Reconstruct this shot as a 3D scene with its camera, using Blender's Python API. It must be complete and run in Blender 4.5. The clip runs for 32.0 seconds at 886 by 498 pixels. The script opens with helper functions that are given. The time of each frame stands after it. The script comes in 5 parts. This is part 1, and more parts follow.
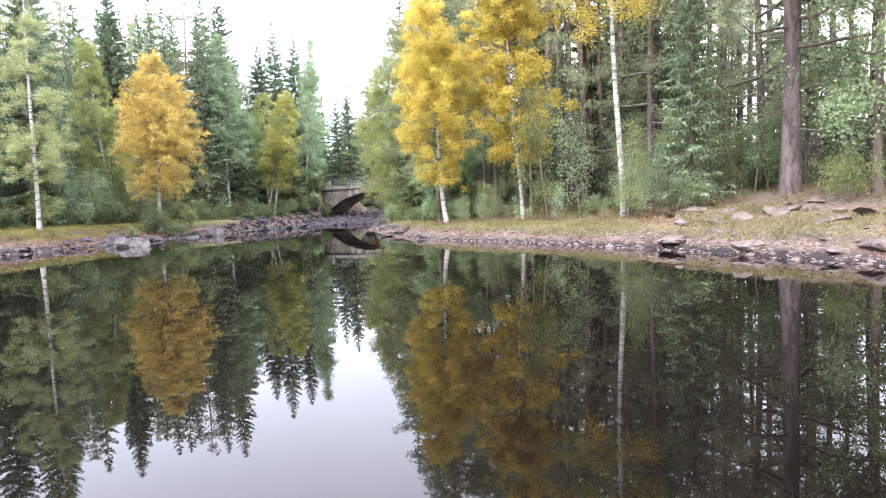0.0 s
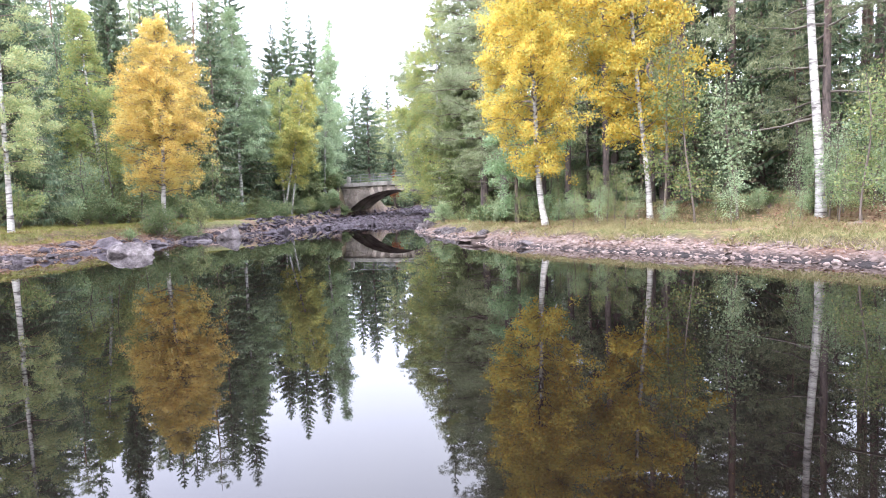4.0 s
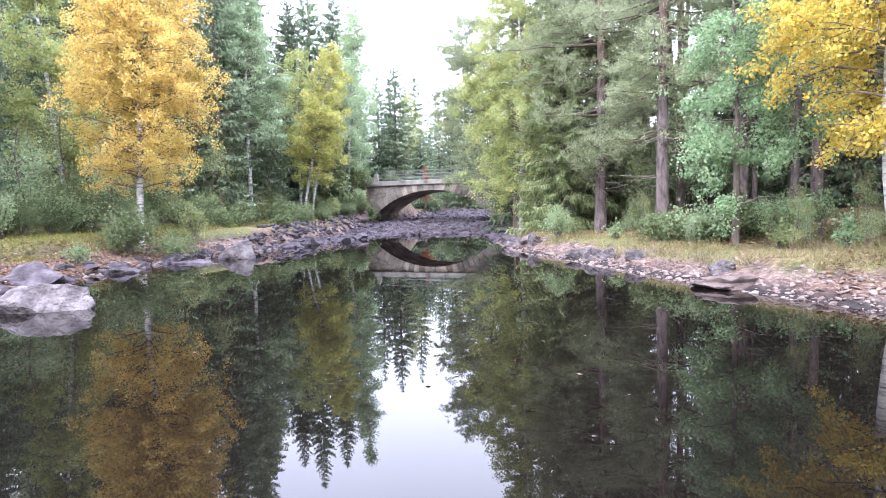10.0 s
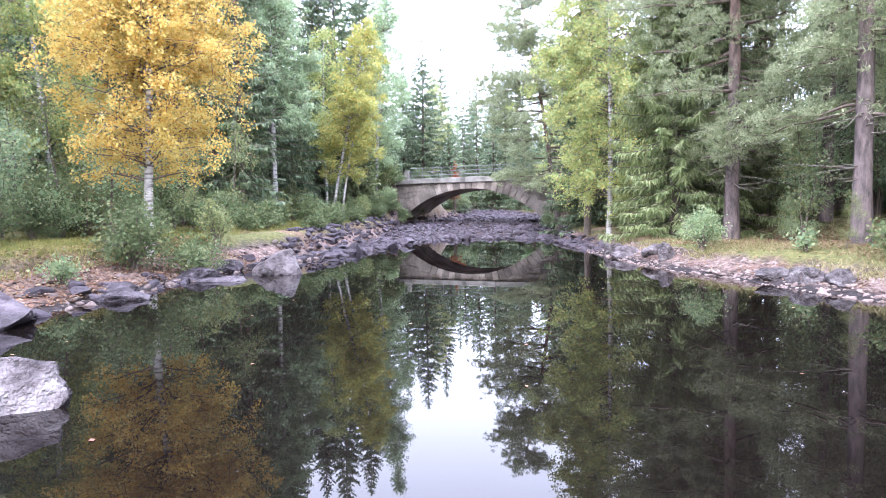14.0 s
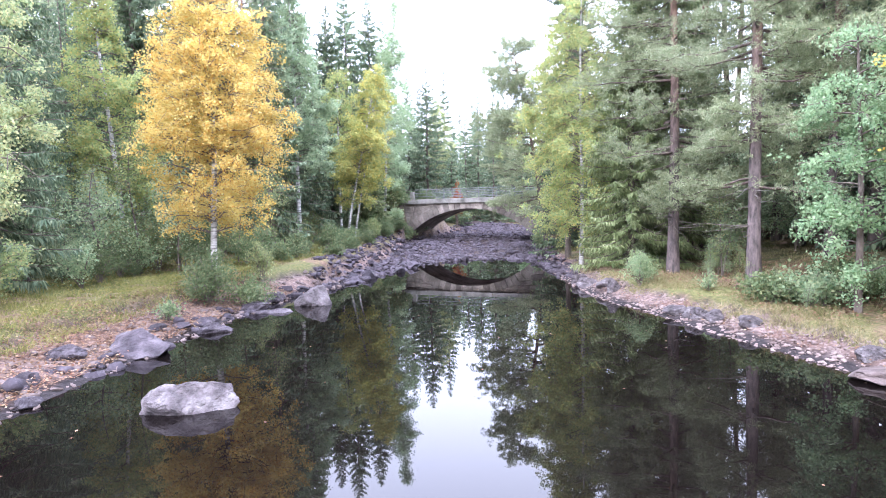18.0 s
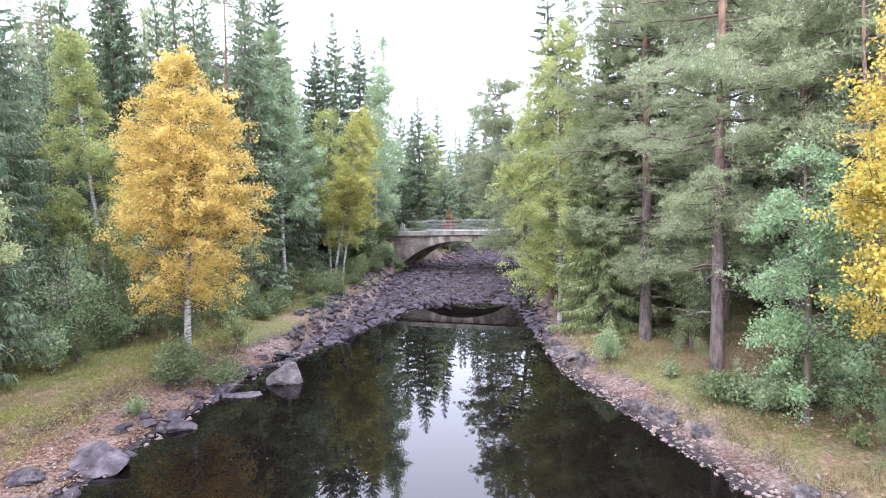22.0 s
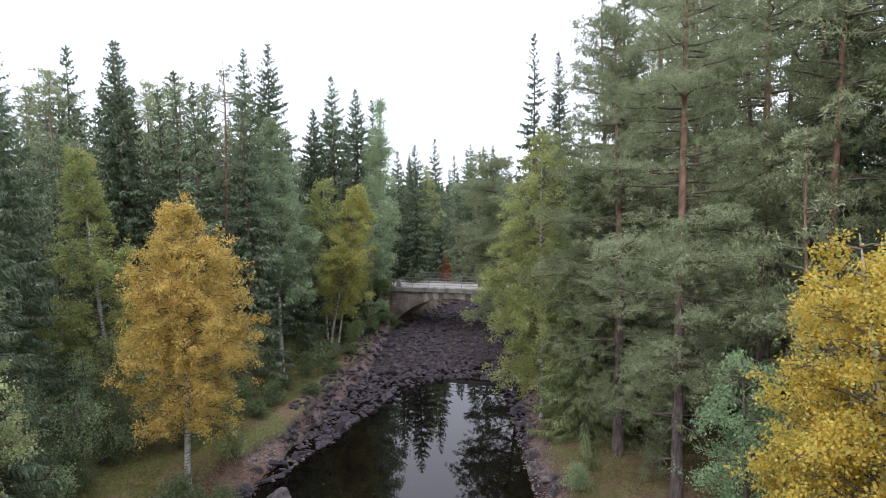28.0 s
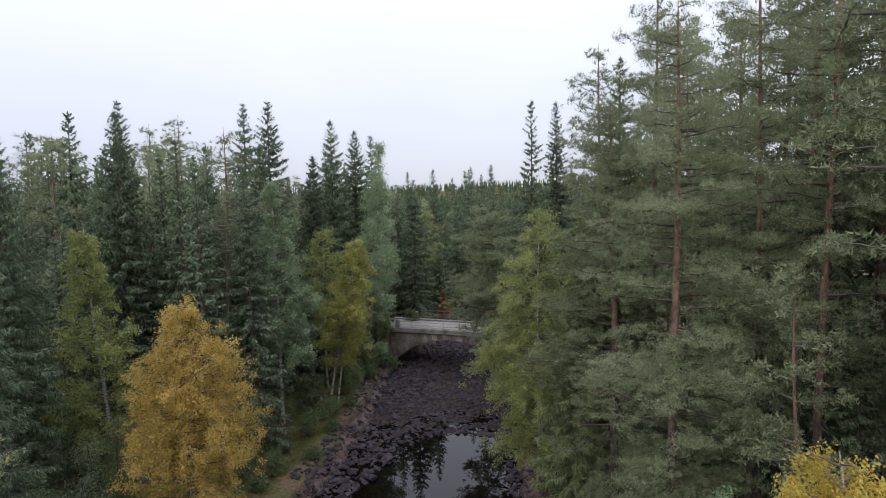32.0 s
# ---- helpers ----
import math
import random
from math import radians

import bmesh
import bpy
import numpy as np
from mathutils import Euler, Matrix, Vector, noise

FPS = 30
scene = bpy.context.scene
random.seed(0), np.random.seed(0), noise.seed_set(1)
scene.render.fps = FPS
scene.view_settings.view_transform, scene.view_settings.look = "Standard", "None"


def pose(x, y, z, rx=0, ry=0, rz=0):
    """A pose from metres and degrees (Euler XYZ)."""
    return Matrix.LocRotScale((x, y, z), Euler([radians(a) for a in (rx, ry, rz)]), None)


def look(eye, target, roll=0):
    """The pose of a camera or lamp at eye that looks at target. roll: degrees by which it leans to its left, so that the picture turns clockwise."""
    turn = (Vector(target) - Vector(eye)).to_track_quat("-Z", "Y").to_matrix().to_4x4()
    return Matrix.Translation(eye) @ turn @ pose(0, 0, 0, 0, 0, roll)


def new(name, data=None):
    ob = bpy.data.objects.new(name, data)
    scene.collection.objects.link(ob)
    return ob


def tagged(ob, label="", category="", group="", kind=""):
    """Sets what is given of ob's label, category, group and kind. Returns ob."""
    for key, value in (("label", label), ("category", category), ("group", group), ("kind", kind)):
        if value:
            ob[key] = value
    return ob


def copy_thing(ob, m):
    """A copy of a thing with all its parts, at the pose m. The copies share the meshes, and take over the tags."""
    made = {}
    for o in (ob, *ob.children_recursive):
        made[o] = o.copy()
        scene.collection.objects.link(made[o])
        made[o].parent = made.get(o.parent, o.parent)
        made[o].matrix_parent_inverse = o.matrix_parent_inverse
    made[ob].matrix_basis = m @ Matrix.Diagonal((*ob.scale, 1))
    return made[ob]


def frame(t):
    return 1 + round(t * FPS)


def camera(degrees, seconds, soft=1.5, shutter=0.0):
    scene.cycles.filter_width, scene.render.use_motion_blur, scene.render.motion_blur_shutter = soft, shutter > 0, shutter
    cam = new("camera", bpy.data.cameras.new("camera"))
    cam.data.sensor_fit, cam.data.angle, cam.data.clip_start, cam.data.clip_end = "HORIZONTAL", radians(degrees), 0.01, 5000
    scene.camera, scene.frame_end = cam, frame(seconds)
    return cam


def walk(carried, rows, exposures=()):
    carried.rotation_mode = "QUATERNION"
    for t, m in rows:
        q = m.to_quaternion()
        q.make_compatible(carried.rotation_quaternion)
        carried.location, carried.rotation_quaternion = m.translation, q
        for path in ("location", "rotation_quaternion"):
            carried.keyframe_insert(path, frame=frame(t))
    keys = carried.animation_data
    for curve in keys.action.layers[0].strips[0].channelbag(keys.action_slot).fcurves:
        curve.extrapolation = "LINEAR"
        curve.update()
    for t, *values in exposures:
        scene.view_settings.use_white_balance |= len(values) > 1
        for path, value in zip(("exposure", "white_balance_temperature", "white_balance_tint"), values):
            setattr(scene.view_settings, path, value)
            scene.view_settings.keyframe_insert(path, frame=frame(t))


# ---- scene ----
# the camera: a small drone that flies up the pool towards the bridge, then rises
cam = camera(73.7, 32.0, soft=0.9)
EXPOSURES = [(0.0, 1.42, 6500, 10), (3.0, 1.57, 6350, 12), (8.0, 1.76, 6100, 14), (11.0, 1.92, 5950, 16), (14.0, 1.95, 5880, 17), (18.0, 1.83, 5780, 18), (20.0, 1.58, 5900, 17), (23.0, 1.25, 6200, 14),
             (25.5, 0.7, 6400, 12), (28.0, -0.12, 6500, 10), (30.0, -0.62, 6500, 10), (32.0, -0.86, 6500, 10)]
# seconds, x, y, z, yaw, pitch, roll
ROWS = [
    (0.0, -0.047, -0.365, 1.288, 0.08, -4.03, 2.21),
    (0.5, -0.434, 0.931, 1.297, 0.02, -4.07, 2.21),
    (1.0, -0.834, 2.127, 1.303, 0.03, -4.09, 2.20),
    (1.5, -1.258, 3.147, 1.293, -0.03, -4.12, 2.18),
    (2.0, -1.670, 3.696, 1.253, -0.05, -4.17, 2.15),
    (2.5, -2.095, 4.311, 1.230, -0.06, -4.11, 2.13),
    (3.0, -2.546, 4.921, 1.230, -0.02, -4.11, 2.12),
    (3.5, -3.003, 5.577, 1.252, 0.05, -4.06, 2.06),
    (5.5, -4.627, 7.978, 1.434, 0.14, -3.89, 1.75),
    (6.0, -4.973, 8.401, 1.421, 0.19, -3.85, 1.68),
    (6.5, -5.292, 8.787, 1.454, 0.16, -3.86, 1.59),
    (7.0, -5.600, 9.299, 1.478, 0.13, -3.85, 1.55),
    (7.5, -5.921, 10.099, 1.498, 0.08, -3.86, 1.51),
    (8.0, -6.236, 11.342, 1.523, 0.04, -3.85, 1.46),
    (8.5, -6.552, 12.847, 1.534, 0.00, -3.82, 1.41),
    (9.0, -6.917, 14.255, 1.553, 0.03, -3.81, 1.40),
    (9.5, -7.237, 15.678, 1.566, 0.07, -3.79, 1.37),
    (10.0, -7.620, 16.922, 1.570, 0.09, -3.75, 1.38),
    (10.5, -8.020, 18.106, 1.581, 0.18, -3.71, 1.30),
    (11.0, -8.463, 19.311, 1.570, 0.20, -3.68, 1.25),
    (11.5, -8.904, 20.559, 1.598, 0.25, -3.74, 1.20),
    (12.0, -9.328, 21.722, 1.647, 0.23, -3.75, 1.15),
    (12.5, -9.701, 22.473, 1.652, 0.26, -3.73, 1.10),
    (13.0, -10.012, 22.655, 1.606, 0.33, -3.67, 1.09),
    (13.5, -10.296, 22.543, 1.603, 0.25, -3.64, 1.06),
    (14.0, -10.496, 22.214, 1.617, 0.31, -3.64, 1.06),
    (14.5, -10.619, 21.586, 1.713, 0.41, -3.63, 1.12),
    (16.5, -10.702, 18.354, 2.160, 0.75, -3.63, 1.27),
    (17.0, -10.598, 17.787, 2.526, 0.90, -3.66, 1.30),
    (17.5, -10.358, 17.495, 2.877, 0.86, -3.67, 1.26),
    (18.0, -10.112, 17.405, 3.239, 0.88, -3.72, 1.32),
    (18.5, -9.915, 17.382, 3.608, 0.95, -3.71, 1.38),
    (19.0, -9.822, 17.376, 3.973, 1.01, -3.71, 1.45),
    (19.5, -9.830, 17.347, 4.350, 1.07, -3.71, 1.49),
    (20.0, -9.934, 17.355, 4.722, 1.16, -3.71, 1.55),
    (20.5, -9.779, 17.350, 5.058, 1.20, -3.70, 1.46),
    (21.0, -9.354, 17.344, 5.375, 1.20, -3.72, 1.45),
    (21.5, -8.970, 17.316, 5.718, 1.23, -3.73, 1.44),
    (22.0, -8.800, 17.349, 6.040, 1.27, -3.70, 1.45),
    (22.5, -8.802, 17.421, 6.383, 1.28, -3.69, 1.35),
    (23.0, -8.893, 17.470, 6.742, 1.28, -3.70, 1.24),
    (23.5, -8.929, 17.437, 7.117, 1.32, -3.68, 1.20),
    (24.0, -8.768, 17.382, 7.461, 1.40, -3.70, 1.25),
    (24.5, -8.424, 17.292, 7.806, 1.43, -3.73, 1.14),
    (25.0, -8.181, 17.244, 8.179, 1.45, -3.74, 1.16),
    (25.5, -8.118, 17.253, 8.783, 1.47, -3.75, 1.18),
    (27.5, -7.915, 16.300, 11.001, 1.63, -3.98, 1.16),
    (28.0, -7.820, 16.199, 11.522, 1.64, -4.00, 1.17),
    (28.5, -7.765, 16.191, 12.053, 1.63, -4.04, 1.18),
    (29.0, -7.762, 16.241, 12.614, 1.61, -4.07, 1.20),
    (29.5, -7.822, 16.298, 13.174, 1.55, -4.13, 1.22),
    (30.0, -7.875, 16.264, 13.729, 1.52, -4.19, 1.22),
    (30.5, -7.942, 16.209, 14.269, 1.47, -4.27, 1.24),
    (31.0, -7.961, 16.140, 14.760, 1.48, -4.31, 1.31),
    (31.5, -7.852, 16.068, 15.231, 1.48, -4.34, 1.24),
    (32.0, -7.745, 16.019, 15.697, 1.46, -4.35, 1.27),
]
walk(cam, [(t, pose(x, y, z, 90 + pitch, roll, yaw)) for t, x, y, z, yaw, pitch, roll in ROWS],
     exposures=EXPOSURES)

# ---- world, sun ----
world = bpy.data.worlds.new("overcast_sky")
scene.world = world
world.use_nodes = True
wn, wl = world.node_tree.nodes, world.node_tree.links
wn.clear()
SUN_HIGH, SUN_ROUND = radians(38), radians(200)
sky = wn.new("ShaderNodeTexSky")
sky.sky_type, sky.sun_disc, sky.sun_elevation, sky.sun_rotation = "NISHITA", False, SUN_HIGH, SUN_ROUND
sky.dust_density, sky.air_density = 3.0, 1.0
clear = wn.new("ShaderNodeBackground")
clear.inputs["Strength"].default_value = 0.05
wl.new(sky.outputs["Color"], clear.inputs["Color"])
coords = wn.new("ShaderNodeTexCoord")
cloud = wn.new("ShaderNodeTexNoise")
cloud.inputs["Scale"].default_value, cloud.inputs["Detail"].default_value = 1.6, 5.0
wl.new(coords.outputs["Generated"], cloud.inputs["Vector"])
tone = wn.new("ShaderNodeValToRGB")
tone.color_ramp.elements[0].position, tone.color_ramp.elements[0].color = 0.3, (0.775, 0.80, 1.0, 1)
tone.color_ramp.elements[1].position, tone.color_ramp.elements[1].color = 0.7, (0.875, 0.895, 1.0, 1)
wl.new(cloud.outputs["Fac"], tone.inputs["Fac"])
deck = wn.new("ShaderNodeBackground")
up = wn.new("ShaderNodeSeparateXYZ")
wl.new(coords.outputs["Generated"], up.inputs["Vector"])
dome = wn.new("ShaderNodeMapRange")
dome.inputs["From Min"].default_value, dome.inputs["From Max"].default_value = 0.0, 0.75
dome.inputs["To Min"].default_value, dome.inputs["To Max"].default_value = 1.38, 3.0
wl.new(up.outputs["Z"], dome.inputs["Value"])
wl.new(dome.outputs["Result"], deck.inputs["Strength"])
wl.new(tone.outputs["Color"], deck.inputs["Color"])
both = wn.new("ShaderNodeAddShader")
wl.new(clear.outputs["Background"], both.inputs[0])
wl.new(deck.outputs["Background"], both.inputs[1])
wout = wn.new("ShaderNodeOutputWorld")
wl.new(both.outputs["Shader"], wout.inputs["Surface"])

sun_data = bpy.data.lights.new("sun", "SUN")
sun_data.energy, sun_data.angle, sun_data.color = 0.9, radians(25), (1.0, 0.98, 0.96)
sun = new("sun", sun_data)
sun.matrix_basis = look((0, 0, 60), (math.sin(SUN_ROUND) * -60 * math.cos(SUN_HIGH), math.cos(SUN_ROUND) * -60 * math.cos(SUN_HIGH), 60 - 60 * math.sin(SUN_HIGH)))


# ---- materials ----
def material(name):
    mat = bpy.data.materials.new(name)
    mat.use_nodes = True
    n, l = mat.node_tree.nodes, mat.node_tree.links
    n.clear()
    out = n.new("ShaderNodeOutputMaterial")
    return mat, n, l, out


def ramp(n, l, source, stops):
    r = n.new("ShaderNodeValToRGB")
    while len(r.color_ramp.elements) < len(stops):
        r.color_ramp.elements.new(0.5)
    for e, (at, c) in zip(r.color_ramp.elements, stops):
        e.position, e.color = at, (*c, 1)
    l.new(source, r.inputs["Fac"])
    return r.outputs["Color"]


def noise_at(n, l, scale, detail=4.0, rough=0.55, vector=None):
    t = n.new("ShaderNodeTexNoise")
    t.inputs["Scale"].default_value, t.inputs["Detail"].default_value, t.inputs["Roughness"].default_value = scale, detail, rough
    if vector is None:
        g = n.new("ShaderNodeNewGeometry")
        vector = g.outputs["Position"]
    l.new(vector, t.inputs["Vector"])
    return t.outputs["Fac"]


def blend(n, l, fac, a, b, how="MIX"):
    m = n.new("ShaderNodeMix")
    m.data_type, m.blend_type = "RGBA", how
    if isinstance(fac, float):
        m.inputs["Factor"].default_value = fac
    else:
        l.new(fac, m.inputs["Factor"])
    for value, slot in ((a, m.inputs[6]), (b, m.inputs[7])):
        if isinstance(value, tuple):
            slot.default_value = (*value, 1)
        else:
            l.new(value, slot)
    return m.outputs[2]


def bump(n, l, height, strength, distance=0.05):
    b = n.new("ShaderNodeBump")
    b.inputs["Strength"].default_value, b.inputs["Distance"].default_value = strength, distance
    l.new(height, b.inputs["Height"])
    return b.outputs["Normal"]


def leaf_material(name, stops, through_light=0.35, tree_shift=0.25, vivid=0.9):
    """Leaves: a colour of its own for each leaf, some light shining through."""
    mat, n, l, out = material(name)
    g = n.new("ShaderNodeNewGeometry")
    col = ramp(n, l, g.outputs["Random Per Island"], stops)
    big = noise_at(n, l, 0.55, 2.0)
    col = blend(n, l, ramp(n, l, big, [(0.35, (0.0, 0.0, 0.0)), (0.65, (1.0, 1.0, 1.0))]), blend(n, l, 1.0, col, (0.72, 0.74, 0.66), "MULTIPLY"), col)
    info = n.new("ShaderNodeObjectInfo")
    h = n.new("ShaderNodeHueSaturation")
    m = n.new("ShaderNodeMapRange")
    m.inputs["To Min"].default_value, m.inputs["To Max"].default_value = 0.82 * (1.0 - tree_shift), 0.82 * (1.0 + tree_shift)
    l.new(info.outputs["Random"], m.inputs["Value"])
    l.new(m.outputs["Result"], h.inputs["Value"])
    h.inputs["Saturation"].default_value = vivid
    l.new(col, h.inputs["Color"])
    d = n.new("ShaderNodeBsdfPrincipled")
    d.inputs["Roughness"].default_value = 0.55
    d.inputs["Specular IOR Level"].default_value = 0.08
    l.new(h.outputs["Color"], d.inputs["Base Color"])
    t = n.new("ShaderNodeBsdfTranslucent")
    l.new(h.outputs["Color"], t.inputs["Color"])
    mix = n.new("ShaderNodeMixShader")
    mix.inputs["Fac"].default_value = through_light
    l.new(d.outputs["BSDF"], mix.inputs[1])
    l.new(t.outputs["BSDF"], mix.inputs[2])
    l.new(mix.outputs["Shader"], out.inputs["Surface"])
    return mat


def rough_material(name, stops, scale, detail=6.0, roughness=0.9, relief=0.4, fine=None, per_object=0.0, stretch=None, distance=0.05):
    mat, n, l, out = material(name)
    tc = n.new("ShaderNodeTexCoord")
    vec = tc.outputs["Object"]
    if stretch:
        mp = n.new("ShaderNodeMapping")
        mp.inputs["Scale"].default_value = stretch
        l.new(vec, mp.inputs["Vector"])
        vec = mp.outputs["Vector"]
    f = noise_at(n, l, scale, detail, 0.6, vec)
    col = ramp(n, l, f, stops)
    g = noise_at(n, l, fine or scale * 7, 3.0, 0.6, vec)
    col = blend(n, l, 0.45, col, ramp(n, l, g, [(0.3, (0.35, 0.35, 0.35)), (0.7, (1.0, 1.0, 1.0))]), "MULTIPLY")
    if per_object:
        info = n.new("ShaderNodeObjectInfo")
        h = n.new("ShaderNodeHueSaturation")
        m = n.new("ShaderNodeMapRange")
        m.inputs["To Min"].default_value, m.inputs["To Max"].default_value = 1.0 - per_object, 1.0 + per_object
        l.new(info.outputs["Random"], m.inputs["Value"])
        l.new(m.outputs["Result"], h.inputs["Value"])
        l.new(col, h.inputs["Color"])
        col = h.outputs["Color"]
    p = n.new("ShaderNodeBsdfPrincipled")
    p.inputs["Roughness"].default_value = roughness
    p.inputs["Specular IOR Level"].default_value = 0.3
    l.new(col, p.inputs["Base Color"])
    l.new(bump(n, l, g, relief, distance), p.inputs["Normal"])
    l.new(p.outputs["BSDF"], out.inputs["Surface"])
    return mat


M_ORANGE = leaf_material("orange_birch_leaves", [(0.0, (0.67, 0.36, 0.08)), (0.25, (0.81, 0.57, 0.15)), (0.7, (0.87, 0.68, 0.22)), (1.0, (0.80, 0.71, 0.27))], 0.47, 0.03, 0.98)
M_YELLOW = leaf_material("yellow_birch_leaves", [(0.0, (0.72, 0.42, 0.06)), (0.3, (0.84, 0.63, 0.12)), (0.75, (0.87, 0.73, 0.18)), (1.0, (0.60, 0.62, 0.20))], 0.47, 0.03, 0.98)
M_LIME = leaf_material("turning_birch_leaves", [(0.0, (0.74, 0.62, 0.19)), (0.3, (0.58, 0.61, 0.23)), (0.7, (0.46, 0.56, 0.22)), (1.0, (0.33, 0.46, 0.18))], 0.48, 0.08, 0.95)
M_SILVER = leaf_material("silvery_green_birch_leaves", [(0.0, (0.58, 0.68, 0.42)), (0.5, (0.44, 0.56, 0.33)), (1.0, (0.28, 0.41, 0.24))], 0.45, 0.1, 0.94)
M_PALE = leaf_material("pale_birch_leaves", [(0.0, (0.66, 0.62, 0.28)), (0.4, (0.52, 0.57, 0.28)), (1.0, (0.33, 0.44, 0.21))], 0.45, 0.08, 0.94)
M_GREEN = leaf_material("green_birch_leaves", [(0.0, (0.52, 0.57, 0.30)), (0.5, (0.37, 0.48, 0.26)), (1.0, (0.23, 0.36, 0.19))], 0.46, 0.15, 0.92)
M_TEAL = leaf_material("grey_green_aspen_leaves", [(0.0, (0.46, 0.60, 0.33)), (0.5, (0.34, 0.49, 0.26)), (1.0, (0.22, 0.36, 0.18))], 0.46, 0.08, 0.95)
M_OLIVE = leaf_material("olive_and_yellow_birch_leaves", [(0.0, (0.80, 0.62, 0.15)), (0.3, (0.66, 0.62, 0.19)), (0.65, (0.52, 0.55, 0.19)), (1.0, (0.36, 0.44, 0.16))], 0.47, 0.05, 0.97)
M_RED = leaf_material("red_rowan_leaves", [(0.0, (0.34, 0.05, 0.02)), (0.6, (0.40, 0.11, 0.03)), (1.0, (0.42, 0.24, 0.06))])
M_SPRUCE = leaf_material("spruce_needles", [(0.0, (0.13, 0.20, 0.12)), (0.6, (0.225, 0.31, 0.18)), (1.0, (0.36, 0.42, 0.24))], 0.34, 0.24)
M_PINE = leaf_material("pine_needles", [(0.0, (0.25, 0.32, 0.17)), (0.6, (0.43, 0.49, 0.275)), (1.0, (0.60, 0.61, 0.375))], 0.42, 0.2, 0.9)
# spruce needles, yellower, and lightened in colour to offset shade in dense crowns
M_SPRUCE_LIT = leaf_material("lightened_spruce_needles", [(0.0, (0.21, 0.275, 0.115)), (0.6, (0.33, 0.405, 0.18)), (1.0, (0.46, 0.50, 0.245))], 0.38, 0.1, 0.92)
M_GRASS = leaf_material("bank_grass", [(0.0, (0.15, 0.18, 0.04)), (0.45, (0.255, 0.265, 0.06)), (0.8, (0.37, 0.34, 0.09)), (1.0, (0.45, 0.38, 0.14))], 0.3)
M_UNDER = leaf_material("dark_scrub_leaves", [(0.0, (0.15, 0.21, 0.10)), (0.6, (0.22, 0.29, 0.14)), (1.0, (0.36, 0.38, 0.18))], 0.4, 0.15, 0.95)
M_STRAW = leaf_material("straw_grass", [(0.0, (0.17, 0.17, 0.06)), (0.4, (0.27, 0.245, 0.10)), (0.8, (0.39, 0.32, 0.16)), (1.0, (0.46, 0.39, 0.23))], 0.3)
M_SHRUB = leaf_material("undergrowth_leaves", [(0.0, (0.22, 0.31, 0.12)), (0.7, (0.33, 0.40, 0.16)), (1.0, (0.52, 0.42, 0.18))], 0.48)
M_LITTER = leaf_material("fallen_leaves", [(0.0, (0.19, 0.085, 0.05)), (0.45, (0.30, 0.155, 0.088)), (0.8, (0.39, 0.235, 0.135)), (1.0, (0.46, 0.34, 0.21))], 0.1)
M_YELLOWFALL = leaf_material("fallen_yellow_leaves", [(0.0, (0.50, 0.36, 0.10)), (1.0, (0.62, 0.50, 0.16))], 0.2)
M_DEAD = rough_material("dead_twigs", [(0.3, (0.16, 0.14, 0.12)), (0.7, (0.28, 0.25, 0.22))], 3.0)
M_SPRUCE_BARK = rough_material("spruce_bark", [(0.3, (0.10, 0.08, 0.065)), (0.7, (0.22, 0.18, 0.15))], 4.0, relief=0.8, stretch=(1, 1, 0.35))
M_PINE_LIMB = rough_material("pine_limb_bark", [(0.3, (0.10, 0.075, 0.062)), (0.7, (0.22, 0.17, 0.145))], 6.0)
M_BRANCH = rough_material("branch_bark", [(0.3, (0.12, 0.092, 0.078)), (0.7, (0.25, 0.205, 0.17))], 6.0)
M_STONE = rough_material("river_stone", [(0.25, (0.027, 0.022, 0.027)), (0.55, (0.066, 0.054, 0.064)), (0.8, (0.155, 0.134, 0.147))], 2.2, 8.0, 0.8, 0.6, 14.0, 0.45)
M_BOULDER = rough_material("violet_boulder", [(0.34, (0.030, 0.025, 0.029)), (0.5, (0.070, 0.058, 0.066)), (0.66, (0.135, 0.118, 0.126))], 1.6, 12.0, 0.88, 1.0, 7.0, 0.15, None, 0.12)
M_PALEROCK = rough_material("pale_boulder_granite", [(0.34, (0.05, 0.042, 0.043)), (0.5, (0.12, 0.103, 0.104)), (0.66, (0.22, 0.197, 0.194))], 1.6, 12.0, 0.88, 1.0, 7.0, 0.15, None, 0.12)
M_PINKSTONE = rough_material("shore_shingle", [(0.25, (0.09, 0.066, 0.058)), (0.5, (0.165, 0.126, 0.112)), (0.8, (0.29, 0.24, 0.222))], 2.5, 6.0, 0.9, 0.6, 16.0, 0.4)
M_ASHLAR = rough_material("bridge_granite", [(0.3, (0.075, 0.062, 0.051)), (0.48, (0.185, 0.160, 0.136)), (0.72, (0.36, 0.32, 0.28))], 0.8, 10.0, 0.92, 0.8, 9.0, 0.32)
M_CONCRETE = rough_material("weathered_concrete", [(0.3, (0.10, 0.098, 0.085)), (0.5, (0.24, 0.23, 0.205)), (0.8, (0.36, 0.35, 0.32))], 1.4, 9.0, 0.92, 0.5, 14.0)
M_RAIL = rough_material("galvanised_rail", [(0.3, (0.16, 0.165, 0.165)), (0.7, (0.27, 0.275, 0.275))], 5.0, roughness=0.65, relief=0.1)
M_ROAD = rough_material("gravel_road_surface", [(0.3, (0.26, 0.24, 0.21)), (0.7, (0.40, 0.375, 0.34))], 0.8, 7.0, 0.95, 0.5, 30.0)


